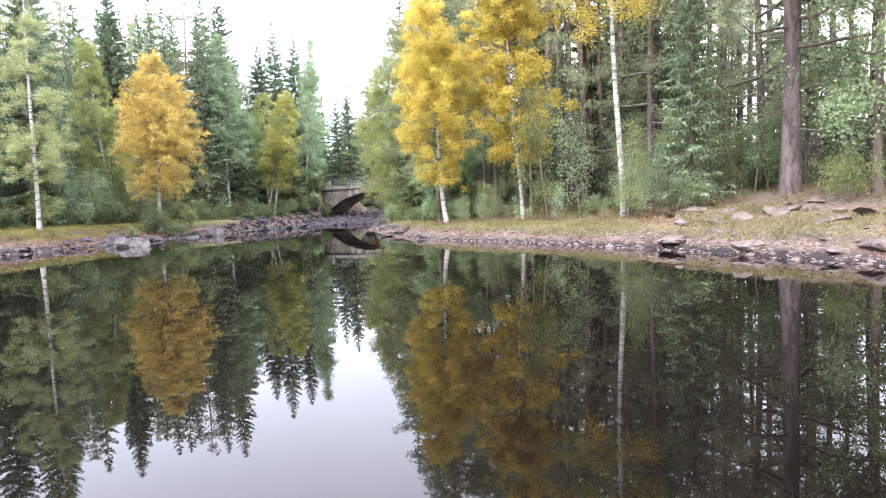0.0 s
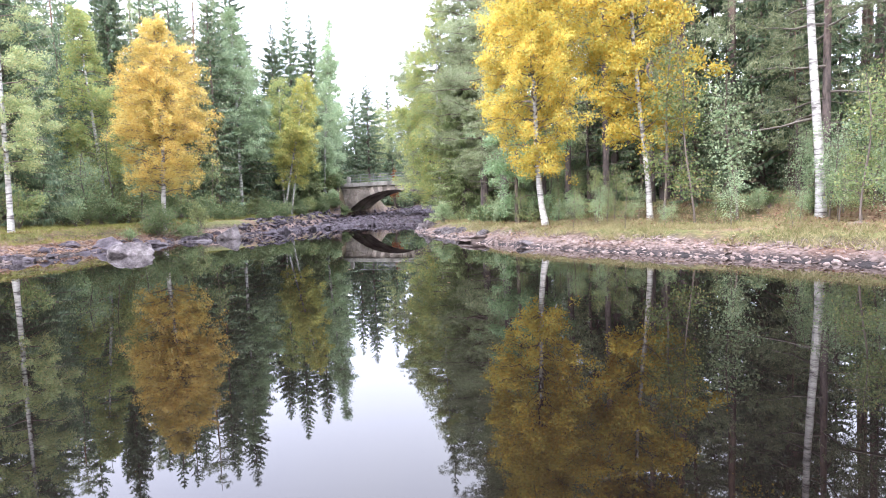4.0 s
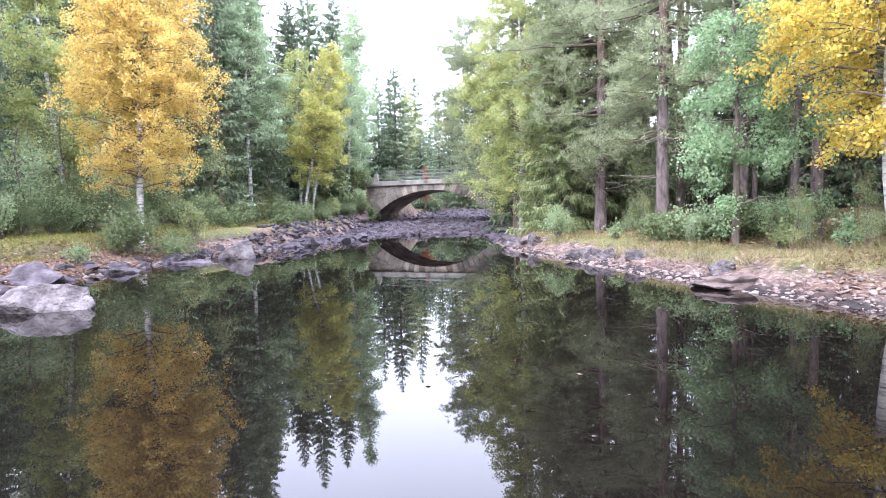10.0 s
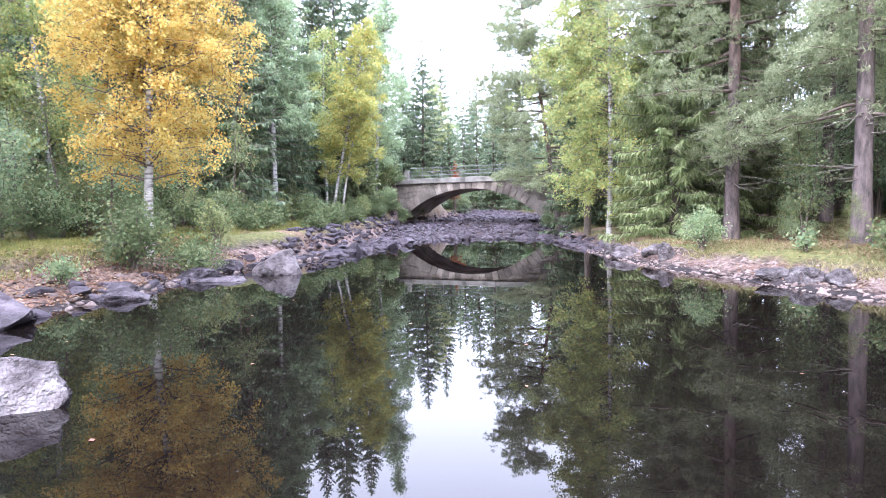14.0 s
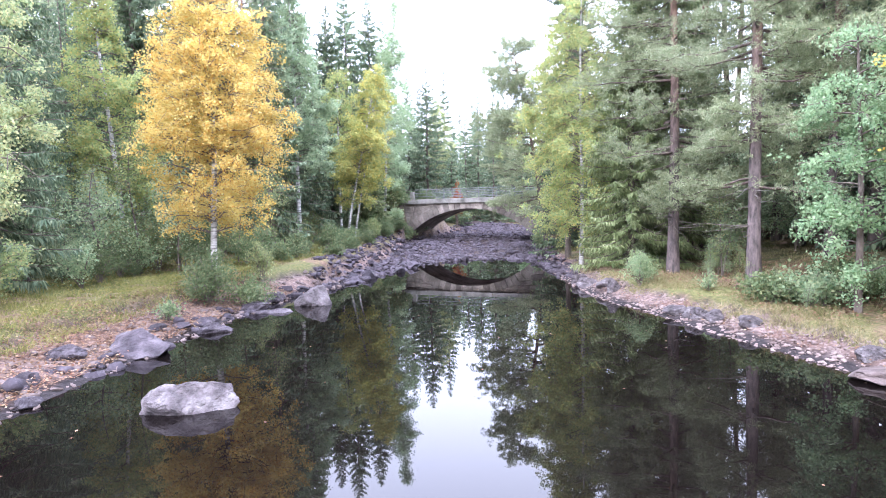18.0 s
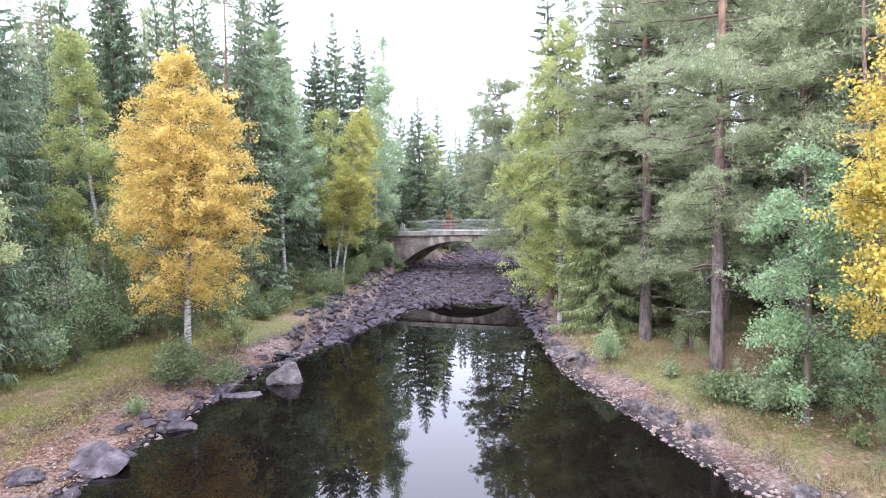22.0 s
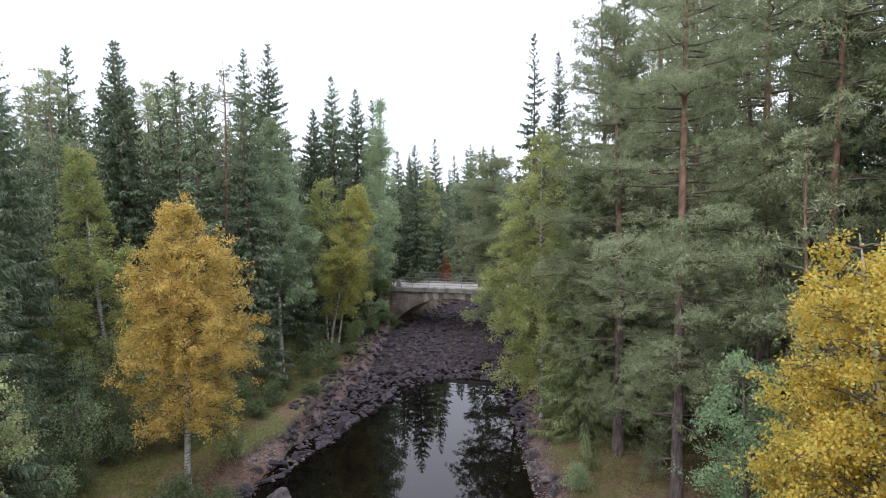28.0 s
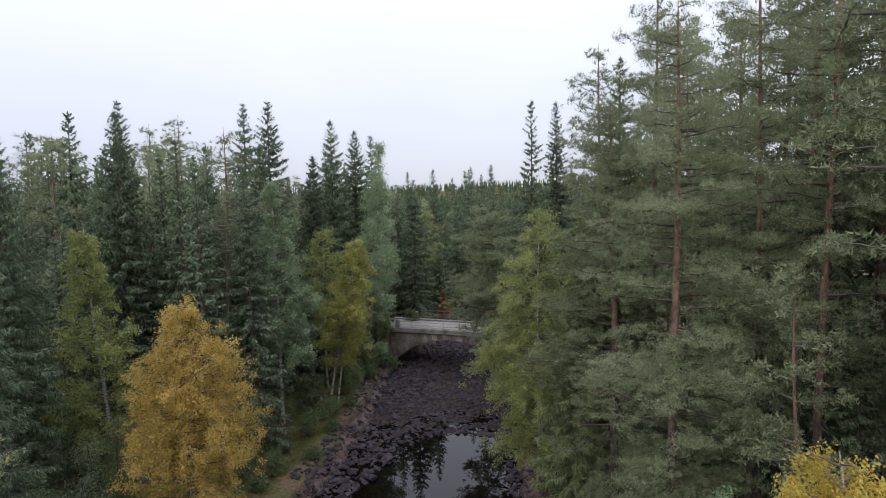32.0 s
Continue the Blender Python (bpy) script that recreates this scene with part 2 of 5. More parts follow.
def make_birch_bark():
    mat, n, l, out = material("birch_bark")
    tc = n.new("ShaderNodeTexCoord")
    mp = n.new("ShaderNodeMapping")
    mp.inputs["Scale"].default_value = (1.0, 1.0, 5.0)
    l.new(tc.outputs["Object"], mp.inputs["Vector"])
    f = noise_at(n, l, 2.2, 5.0, 0.65, mp.outputs["Vector"])
    col = ramp(n, l, f, [(0.36, (0.07, 0.06, 0.055)), (0.5, (0.34, 0.325, 0.30)), (0.72, (0.55, 0.53, 0.495))])
    p = n.new("ShaderNodeBsdfPrincipled")
    p.inputs["Roughness"].default_value = 0.7
    l.new(col, p.inputs["Base Color"])
    l.new(bump(n, l, f, 0.3), p.inputs["Normal"])
    l.new(p.outputs["BSDF"], out.inputs["Surface"])
    return mat


def make_pine_bark():
    """Grey plates at the foot, orange flaking bark higher up."""
    mat, n, l, out = material("pine_bark")
    tc = n.new("ShaderNodeTexCoord")
    s = n.new("ShaderNodeSeparateXYZ")
    l.new(tc.outputs["Object"], s.inputs["Vector"])
    m = n.new("ShaderNodeMapRange")
    m.inputs["From Min"].default_value, m.inputs["From Max"].default_value = 4.0, 12.0
    l.new(s.outputs["Z"], m.inputs["Value"])
    mp = n.new("ShaderNodeMapping")
    mp.inputs["Scale"].default_value = (1.0, 1.0, 0.3)
    l.new(tc.outputs["Object"], mp.inputs["Vector"])
    f = noise_at(n, l, 7.0, 5.0, 0.65, mp.outputs["Vector"])
    low = ramp(n, l, f, [(0.38, (0.05, 0.04, 0.038)), (0.6, (0.155, 0.12, 0.112))])
    high = ramp(n, l, f, [(0.38, (0.13, 0.075, 0.052)), (0.62, (0.29, 0.18, 0.125))])
    p = n.new("ShaderNodeBsdfPrincipled")
    p.inputs["Roughness"].default_value = 0.85
    l.new(blend(n, l, m.outputs["Result"], low, high), p.inputs["Base Color"])
    l.new(bump(n, l, f, 0.8), p.inputs["Normal"])
    l.new(p.outputs["BSDF"], out.inputs["Surface"])
    return mat


M_BIRCH = make_birch_bark()
M_PINE_BARK = make_pine_bark()


def make_ground():
    """Shingle by the water, grass on the bank, moss and needles in the wood, by the attribute cover."""
    mat, n, l, out = material("bank_ground")
    a = n.new("ShaderNodeAttribute")
    a.attribute_name = "cover"
    s = n.new("ShaderNodeSeparateXYZ")
    l.new(a.outputs["Vector"], s.inputs["Vector"])
    f1, f2, f3 = noise_at(n, l, 0.7, 6.0), noise_at(n, l, 9.0, 5.0), noise_at(n, l, 28.0, 3.0)
    shingle = ramp(n, l, f2, [(0.3, (0.085, 0.058, 0.048)), (0.5, (0.17, 0.122, 0.104)), (0.7, (0.28, 0.22, 0.19))])
    shingle = blend(n, l, ramp(n, l, f1, [(0.45, (0.0, 0.0, 0.0)), (0.6, (1.0, 1.0, 1.0))]), shingle, blend(n, l, 1.0, shingle, (0.72, 0.62, 0.55), "MULTIPLY"))
    grass = ramp(n, l, f2, [(0.3, (0.065, 0.075, 0.027)), (0.5, (0.118, 0.12, 0.042)), (0.72, (0.195, 0.17, 0.072))])
    worn = ramp(n, l, f2, [(0.3, (0.095, 0.062, 0.04)), (0.6, (0.215, 0.145, 0.095)), (0.75, (0.33, 0.245, 0.16))])
    patches = noise_at(n, l, 0.42, 4.0, 0.6)
    grass = blend(n, l, ramp(n, l, patches, [(0.48, (0.0, 0.0, 0.0)), (0.6, (1.0, 1.0, 1.0))]), grass, worn)
    moss = ramp(n, l, f1, [(0.35, (0.075, 0.092, 0.032)), (0.5, (0.14, 0.115, 0.055)), (0.64, (0.25, 0.16, 0.10))])
    moss = blend(n, l, 0.6, moss, ramp(n, l, f3, [(0.3, (0.4, 0.4, 0.4)), (0.7, (1.0, 1.0, 1.0))]), "MULTIPLY")
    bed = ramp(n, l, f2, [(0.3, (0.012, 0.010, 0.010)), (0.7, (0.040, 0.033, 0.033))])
    col = blend(n, l, s.outputs["Y"], grass, moss)
    col = blend(n, l, s.outputs["X"], col, shingle)
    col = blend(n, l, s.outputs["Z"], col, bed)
    p = n.new("ShaderNodeBsdfPrincipled")
    p.inputs["Roughness"].default_value = 0.95
    p.inputs["Specular IOR Level"].default_value = 0.2
    l.new(col, p.inputs["Base Color"])
    l.new(bump(n, l, f2, 0.7, 0.12), p.inputs["Normal"])
    l.new(p.outputs["BSDF"], out.inputs["Surface"])
    return mat


def make_water():
    mat, n, l, out = material("dark_peaty_water")
    p = n.new("ShaderNodeBsdfPrincipled")
    p.inputs["Base Color"].default_value = (0.0035, 0.0025, 0.0022, 1)
    p.inputs["Roughness"].default_value = 0.0
    p.inputs["IOR"].default_value = 1.333
    p.inputs["Specular Tint"].default_value = (0.94, 0.91, 1.0, 1)
    f = noise_at(n, l, 0.9, 3.0)
    l.new(bump(n, l, f, 0.03, 0.02), p.inputs["Normal"])
    l.new(p.outputs["BSDF"], out.inputs["Surface"])
    return mat


M_GROUND, M_WATER = make_ground(), make_water()


# ---- mesh helpers ----
rng = np.random.default_rng(7)


def mesh_from(name, verts, faces, mat, smooth=False):
    """A mesh from an array of vertices and a list or array of faces."""
    me = bpy.data.meshes.new(name)
    verts = np.asarray(verts, dtype=np.float32)
    if isinstance(faces, np.ndarray):
        k = faces.shape[1]
        me.vertices.add(len(verts))
        me.vertices.foreach_set("co", verts.ravel())
        me.loops.add(faces.size)
        me.loops.foreach_set("vertex_index", faces.astype(np.int32).ravel())
        me.polygons.add(len(faces))
        me.polygons.foreach_set("loop_start", np.arange(0, faces.size, k, dtype=np.int32))
        me.polygons.foreach_set("loop_total", np.full(len(faces), k, dtype=np.int32))
        me.update(calc_edges=True)
    else:
        me.from_pydata(verts.tolist(), [], faces)
    if smooth:
        me.polygons.foreach_set("use_smooth", np.ones(len(me.polygons), dtype=bool))
    me.materials.append(mat)
    return me


def part_of(name, me, parent, label=""):
    ob = new(name, me)
    ob.parent = parent
    return tagged(ob, label) if label else ob


def part(name, bm, mat, parent, label=""):
    me = bpy.data.meshes.new(name)
    bm.to_mesh(me)
    bm.free()
    me.materials.append(mat)
    return part_of(name, me, parent, label)


class Bag:
    """Collects tubes and loose faces into one mesh."""

    def __init__(self):
        self.v, self.f, self.n = [], [], 0

    def tube(self, pts, radii, sides=6, cap=True):
        pts = np.asarray(pts, float)
        d = np.gradient(pts, axis=0)
        d /= np.linalg.norm(d, axis=1)[:, None] + 1e-9
        ref = np.array([0.0, 1.0, 0.0]) if abs(d[0][1]) < 0.8 else np.array([1.0, 0.0, 0.0])
        a = np.cross(d, ref)
        a /= np.linalg.norm(a, axis=1)[:, None] + 1e-9
        b = np.cross(d, a)
        th = np.arange(sides) / sides * 2 * np.pi
        ring = pts[:, None] + np.asarray(radii)[:, None, None] * (np.cos(th)[None, :, None] * a[:, None] + np.sin(th)[None, :, None] * b[:, None])
        self.v.append(ring.reshape(-1, 3))
        k = np.arange(len(pts) - 1)[:, None] * sides
        j = np.arange(sides)[None]
        q = np.stack([k + j, k + (j + 1) % sides, k + sides + (j + 1) % sides, k + sides + j], -1).reshape(-1, 4) + self.n
        self.f.append(q)
        self.n += len(pts) * sides

    def mesh(self, name, mat, smooth=True):
        return mesh_from(name, np.concatenate(self.v), np.concatenate(self.f), mat, smooth)


def unit(v):
    return v / (np.linalg.norm(v, axis=-1, keepdims=True) + 1e-9)


def leaves(name, at, size, mat, r, hang=0.3, long=1.0):
    """One small folded quad for each place in at."""
    n = len(at)
    u = unit(r.normal(size=(n, 3)) + np.array([0, 0, -hang]))
    w = unit(np.cross(u, r.normal(size=(n, 3))))
    s = (size * r.uniform(0.6, 1.25, n))[:, None]
    v = np.stack([at - u * s * 0.5 * long, at + w * s * 0.36, at + u * s * 0.5 * long, at - w * s * 0.36], 1).reshape(-1, 3)
    return mesh_from(name, v, np.arange(4 * n).reshape(-1, 4), mat)


def blades(name, at, way, length, width, mat, r):
    """Narrow three-sided blades from at along way."""
    n = len(at)
    side = unit(np.cross(way, r.normal(size=(n, 3))))
    w = (np.broadcast_to(width, n))[:, None]
    v = np.stack([at - side * w * 0.5, at + side * w * 0.5, at + way * np.broadcast_to(length, n)[:, None]], 1).reshape(-1, 3)
    return mesh_from(name, v, np.arange(3 * n).reshape(-1, 3), mat)


def sprays(name, at, way, length, width, mat, r, sag=0.25):
    """Twigs: a kite of four corners that sags at its tip."""
    n = len(at)
    side = unit(np.cross(way, np.array([0, 0, 1.0])) + 0.35 * r.normal(size=(n, 3)))
    L, w = np.broadcast_to(length, n)[:, None], np.broadcast_to(width, n)[:, None]
    mid = at + way * L * 0.45
    tip = at + way * L + np.array([0, 0, -1.0]) * L * sag
    v = np.stack([at, mid + side * w * 0.5, tip, mid - side * w * 0.5], 1).reshape(-1, 3)
    return mesh_from(name, v, np.arange(4 * n).reshape(-1, 4), mat)


# ---- the lie of the land ----
WATER_EDGE = [(30, -60), (14, -22), (9.4, 2), (7.8, 8.5), (6.6, 12.2), (5.4, 14.8), (3.7, 17.5), (1.6, 20.6), (0.2, 22.4), (-1.3, 24.8), (-2.3, 27.8), (-3.1, 31), (-3.8, 34.2), (-4.8, 38.2),
              (-5.0, 43), (-4.8, 50), (-5.2, 54.6), (-7.4, 55.8), (-10.2, 55.2), (-12.0, 52.8), (-13.4, 49), (-14.9, 44.5), (-16.8, 39), (-17.4, 34), (-17.6, 29), (-17.8, 23), (-19, 10), (-22, -20), (-30, -60)]
CHANNEL = WATER_EDGE[:15] + [(-4.3, 50), (-3.9, 56), (-3.2, 61), (-2.6, 66), (-1.6, 70), (-0.6, 77), (-2.6, 86), (-8, 97), (-20, 110), (-60, 124), (-64, 118), (-30, 108), (-15.5, 98), (-8.2, 89), (-8.6, 81), (-14.0, 71), (-14.2, 66),
                             (-14.6, 58), (-15.2, 51), (-16.0, 46)] + WATER_EDGE[WATER_EDGE.index((-16.8, 39)):]
ROAD_LINE = [(-130, 118, 4.6), (-60, 93, 4.4), (-30, 79.6, 4.25), (-14.6, 73.4, 4.15), (-0.5, 68.25, 4.15), (6, 65, 4.1), (14, 58.5, 3.9), (24, 48, 3.7), (40, 35, 3.6), (75, 18, 3.6), (150, -10, 3.6)]


def inside(px, py, poly):
    res = np.zeros(px.shape, bool)
    for (x0, y0), (x1, y1) in zip(poly, poly[1:] + poly[:1]):
        if y0 != y1:
            hit = ((y0 > py) != (y1 > py)) & (px < (x1 - x0) * (py - y0) / (y1 - y0) + x0)
            res ^= hit
    return res


def line_gap(px, py, line):
    """Distance to a line and the height at its nearest point."""
    best, z = np.full(px.shape, 1e9), np.zeros(px.shape)
    for a, b in zip(line, line[1:]):
        dx, dy = b[0] - a[0], b[1] - a[1]
        k = np.clip(((px - a[0]) * dx + (py - a[1]) * dy) / (dx * dx + dy * dy), 0, 1)
        d = np.hypot(px - a[0] - k * dx, py - a[1] - k * dy)
        near = d < best
        best = np.where(near, d, best)
        if len(a) > 2:
            z = np.where(near, a[2] + k * (b[2] - a[2]), z)
    return best, z


def edge_gap(px, py, poly):
    d, _ = line_gap(px, py, poly + poly[:1])
    return np.where(inside(px, py, poly), -d, d)


def smooth(x):
    x = np.clip(x, 0, 1)
    return x * x * (3 - 2 * x)


def waves(px, py, size, seed):
    r = np.random.default_rng(seed)
    out = np.zeros(px.shape)
    for k in range(7):
        a, ph, s = r.uniform(0, 6.28), r.uniform(0, 6.28), size * r.uniform(0.5, 1.6)
        out += np.sin((px * math.cos(a) + py * math.sin(a)) * 6.28 / s + ph)
    return out / 4


def land(px, py):
    """Height of the ground and its cover (shingle, wood floor, wet bed with a dark band at the grass lip)."""
    px, py = np.asarray(px, float), np.asarray(py, float)
    dw, dc = edge_gap(px, py, WATER_EDGE), edge_gap(px, py, CHANNEL)
    right = px > -9 + 0.02 * py
    shore = np.where(right, 0.95 - 0.5 * smooth((py - 52) / 6), 2.3 - 1.8 * smooth((py - 38) / 7)) + np.where(right, 0.15, 0.35) * waves(px, py, 5.0, 3)
    under = -1.1 * smooth(-dw / 3.5)
    bed = 0.02 * np.minimum(np.maximum(dw, 0) - 1.0, 0) - 0.015 + 0.052 * np.maximum(dw - 3.2, 0) + 0.055 * waves(px, py, 2.2, 5)
    rise = np.minimum(dc, shore) / shore
    bank = 0.02 + 0.035 * np.clip(dw - dc, 0, 30) + np.where(right, 0.26, 0.46) * rise + np.where(right, 0.2, 0.34) * smooth((dc - shore) / 0.6)
    far_r = 0.02 * np.clip(dc - shore, 0, 4) + 0.19 * np.clip(dc - shore - 4, 0, 3) + 0.05 * np.clip(dc - shore - 7, 0, 30)
    far_l = 0.05 * np.clip(dc - shore, 0, 9) + 0.02 * np.clip(dc - shore - 9, 0, 60)
    knoll = 0.62 * np.exp(-((px - 11.0) / 3.2) ** 2 - ((py - 17.2) / 4.5) ** 2) * smooth((dc - 0.6) / 2.5)
    bank = bank + knoll + np.where(right, far_r, far_l) + 0.10 * waves(px, py, 7.0, 9) * smooth((dc - shore) / 3)
    h = np.where(dw < 0, under, np.where(dc < 0, bed, bank))
    gap, rz = line_gap(px, py, ROAD_LINE)
    k = smooth(1 - (gap - 2.6) / 5.0) * smooth((dc + 0.2) / 0.9)
    h = h * (1 - k) + (rz - 0.12) * k
    # wooded hills far off
    r = np.hypot(px + 8, py - 20)
    h = h + 47 * smooth((r - 260) / 900) * (0.8 + 0.2 * waves(px, py, 900.0, 12))
    shore = np.maximum(shore, 0.3)
    shingle = np.where(dc < 0, 1.0, 1 - smooth((dc - shore + 0.15 * waves(px, py, 1.3, 4)) / 0.35))
    shingle = shingle * (1 - k)
    bare = np.exp(-((px - 9.2) / 2.4) ** 4 - ((py - 15.8) / 4.2) ** 4) * smooth((waves(px, py, 2.4, 41) + 0.9) / 0.6)
    shingle = np.maximum(shingle, 0.9 * bare)
    lip = shore + np.where(right, 2.4, 6.0 - 6.5 * smooth((py - 43) / 5)) + 1.2 * waves(px, py, 6.0, 15)
    floor = smooth((dc - lip) / 2.0)
    # the bed's dark colour also fills a narrow band at the grass lip's foot
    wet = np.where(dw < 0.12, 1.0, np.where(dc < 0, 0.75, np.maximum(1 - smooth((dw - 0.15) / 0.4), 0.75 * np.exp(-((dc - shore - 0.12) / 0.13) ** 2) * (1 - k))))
    return h, shingle, floor, wet


def ground_z(x, y):
    return float(land(np.array([x]), np.array([y]))[0][0])


def spread(lo, hi, step, reach):
    mid = list(np.arange(lo, hi + step / 2, step))
    low, high, s = [], [], step
    while (low[-1] if low else lo) > -reach:
        s *= 1.22
        low.append((low[-1] if low else lo) - s)
    s = step
    while (high[-1] if high else hi) < reach:
        s *= 1.22
        high.append((high[-1] if high else hi) + s)
    return np.array(low[::-1] + mid + high)


gx, gy = spread(-30, 14, 0.3, 2600), spread(4, 84, 0.3, 2600)
GX, GY = np.meshgrid(gx, gy)
H, C1, C2, C3 = land(GX.ravel(), GY.ravel())
H = H + 0.025 * rng.normal(size=H.shape) * (H > 0.02)
nx, ny = len(gx), len(gy)
ii, jj = np.meshgrid(np.arange(nx - 1), np.arange(ny - 1))
k0 = (jj * nx + ii).ravel()
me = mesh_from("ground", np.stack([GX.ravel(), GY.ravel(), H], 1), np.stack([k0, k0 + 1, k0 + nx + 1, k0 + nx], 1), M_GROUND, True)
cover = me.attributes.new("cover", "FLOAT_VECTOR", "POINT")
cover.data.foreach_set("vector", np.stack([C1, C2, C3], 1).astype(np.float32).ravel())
tagged(new("ground", me), "grassy banks with pink shingle, stony stream bed and mossy wood floor", "ground", kind="structure")

# still water, cut into a grid
wx, wy = np.linspace(-34, 32, 34), np.linspace(-60, 66, 64)
WX, WY = np.meshgrid(wx, wy)
ii, jj = np.meshgrid(np.arange(33), np.arange(63))
k0 = (jj * 34 + ii).ravel()
me = mesh_from("water", np.stack([WX.ravel(), WY.ravel(), np.zeros(WX.size)], 1), np.stack([k0, k0 + 1, k0 + 35, k0 + 34], 1), M_WATER, True)
tagged(new("water", me), "still dark brown peaty water of a forest pool, mirroring the trees", "water", kind="structure")

# gravel road over the bridge
rv, rf = [], []
fine = []
for a, b in zip(ROAD_LINE, ROAD_LINE[1:]):
    steps = max(2, int(math.hypot(b[0] - a[0], b[1] - a[1]) / 2.0))
    fine += [[a[q] + (b[q] - a[q]) * s / steps for q in range(3)] for s in range(steps)]
fine = np.array(fine + [list(ROAD_LINE[-1])])
for _ in range(6):
    fine[1:-1] = (fine[:-2] + 2 * fine[1:-1] + fine[2:]) / 4
dirs = unit(np.gradient(fine[:, :2], axis=0))
for p, d in zip(fine, dirs):
    for k, off in enumerate((-1.9, -1.7, -0.8, 0, 0.8, 1.7, 1.9)):
        rv.append((p[0] - d[1] * off, p[1] + d[0] * off, p[2] + (-0.25, 0.02, 0.0, 0.04, 0.0, 0.02, -0.25)[k]))
for i in range(len(fine) - 1):
    for k in range(6):
        rf.append((i * 7 + k, i * 7 + 7 + k, i * 7 + 8 + k, i * 7 + 1 + k))
tagged(new("road", mesh_from("road", rv, rf, M_ROAD, True)), "narrow pale gravel road running over the bridge", "road", kind="structure")


# ---- trees ----
def stem(r, height, lean=(0, 0), wobble=0.15, n=14, bend=0.0):
    t = np.linspace(0, 1, n)
    ph = r.uniform(0, 6.28, 4)
    x = lean[0] * t ** (1 + bend) + wobble * (np.sin(t * 5 + ph[0]) - np.sin(ph[0])) * t ** 0.5
    y = lean[1] * t ** (1 + bend) + wobble * (np.sin(t * 6 + ph[1]) - np.sin(ph[1])) * t ** 0.5
    return np.stack([x, y, t * height], 1)


def on_stem(pts, z):
    return np.stack([np.interp(z, pts[:, 2], pts[:, 0]), np.interp(z, pts[:, 2], pts[:, 1]), z], -1)


def tree_root(name, label, category, group=""):
    return tagged(new(name), label, category, group)


def trunk_mesh(pts, foot, mat, flare=1.35, sides=9):
    t = np.linspace(0, 1, len(pts))
    rad = foot * (1 - t) ** 0.8 + 0.012
    rad[0] *= flare
    low = pts.copy()
    low[0, 2] -= 0.35
    bag = Bag()
    bag.tube(low, rad, sides)
    return bag.mesh("trunk", mat)


def broadleaf(name, label, seed, height, foot, base, wide, widest, count, size, leaf_mat, lean=(0, 0), wobble=0.15, bend=0.0, hang=0.5, limbs=46, weep=0.15, bark=None,
              group="", tip=0.15, up=0.55, clump=0.2, split=True, even=0.62, foot_wide=0.65, bunch=24, shoulder=0.66, loose=0.12, shape=None, stretch=(1.0, 1.0)):
    """A birch, aspen or rowan: bent stem, rising limbs, twigs hung with small leaves."""
    r = np.random.default_rng(seed)
    root = tree_root(name, label, "tree", group)
    pts = stem(r, height, lean, wobble, 16, bend)
    part_of("trunk", trunk_mesh(pts, foot, bark or M_BIRCH), root)
    bag, at = Bag(), []
    z = np.sort(base + (height - base) * r.uniform(0, 0.97, limbs) ** 0.9)
    turn0 = r.uniform(0, 6.28)
    for n_limb, zi in enumerate(z):
        k = (zi - base) / (height - base)
        ks, ws = zip(*shape) if shape else ([0, widest, 0.75, 1.0], [foot_wide, 1.0, shoulder, tip])
        span = wide * np.interp(k, ks, ws) * r.uniform(even, 1.1 if shape else 1.18)
        a = turn0 + n_limb * 2.39996 + r.normal() * 0.35
        out = np.array([math.cos(a) * stretch[0], math.sin(a) * stretch[1], 0])
        s = np.linspace(0, 1, 6)[:, None]
        p0 = on_stem(pts, zi)
        rise = min(up, 0.9 * (height - zi) / span)
        limb = p0 + out * span * s + np.array([0, 0, 1.0]) * span * (rise * s - weep * 2.2 * s ** 2.2) + r.normal(size=(6, 3)) * 0.06 * span * s
        own = Bag() if split else bag
        own.tube(limb, 0.026 * foot / 0.12 * (1.05 - s[:, 0]) + 0.006, 4)
        if split:
            part_of("limb", own.mesh("limb", M_BRANCH), root)
        twigs = max(2, int(2 + span * 5))
        for _ in range(twigs):
            q = r.uniform(0.12, 1.0) ** 0.7
            o = limb[0] + (limb[-1] - limb[0]) * q + np.array([0, 0, 1.0]) * span * (rise * q - weep * 2.2 * q ** 2.2 - (rise - weep * 2.2) * q)
            d = unit(out + r.normal(size=3) * 0.8 + np.array([0, 0, 0.1 - weep]))
            ln = span * r.uniform(0.18, 0.42) + 0.15
            m = max(3, int(ln / 0.14))
            w = np.linspace(0.1, 1, m)[:, None]
            line = o + d * ln * w + np.array([0, 0, -1.0]) * weep * ln * w ** 2
            at.append(line)
            if r.uniform() < 0.5:
                bag.tube(line[[0, m // 2, m - 1]], np.array([0.009, 0.007, 0.004]), 3)
    tagged(part_of("twig_work", bag.mesh("twig_work", M_BRANCH), root), kind="stuff")
    at = np.concatenate(at)
    at = at + r.normal(size=at.shape) * loose * np.array([0.7, 0.7, 1.3])
    heart = at[r.integers(0, len(at), max(count // bunch, 40))]
    pick = heart[r.integers(0, len(heart), count)] + r.normal(size=(count, 3)) * clump * np.array([1, 1, 0.8])
    part_of("crown", leaves("crown", pick, size, leaf_mat, r, hang), root)
    return root


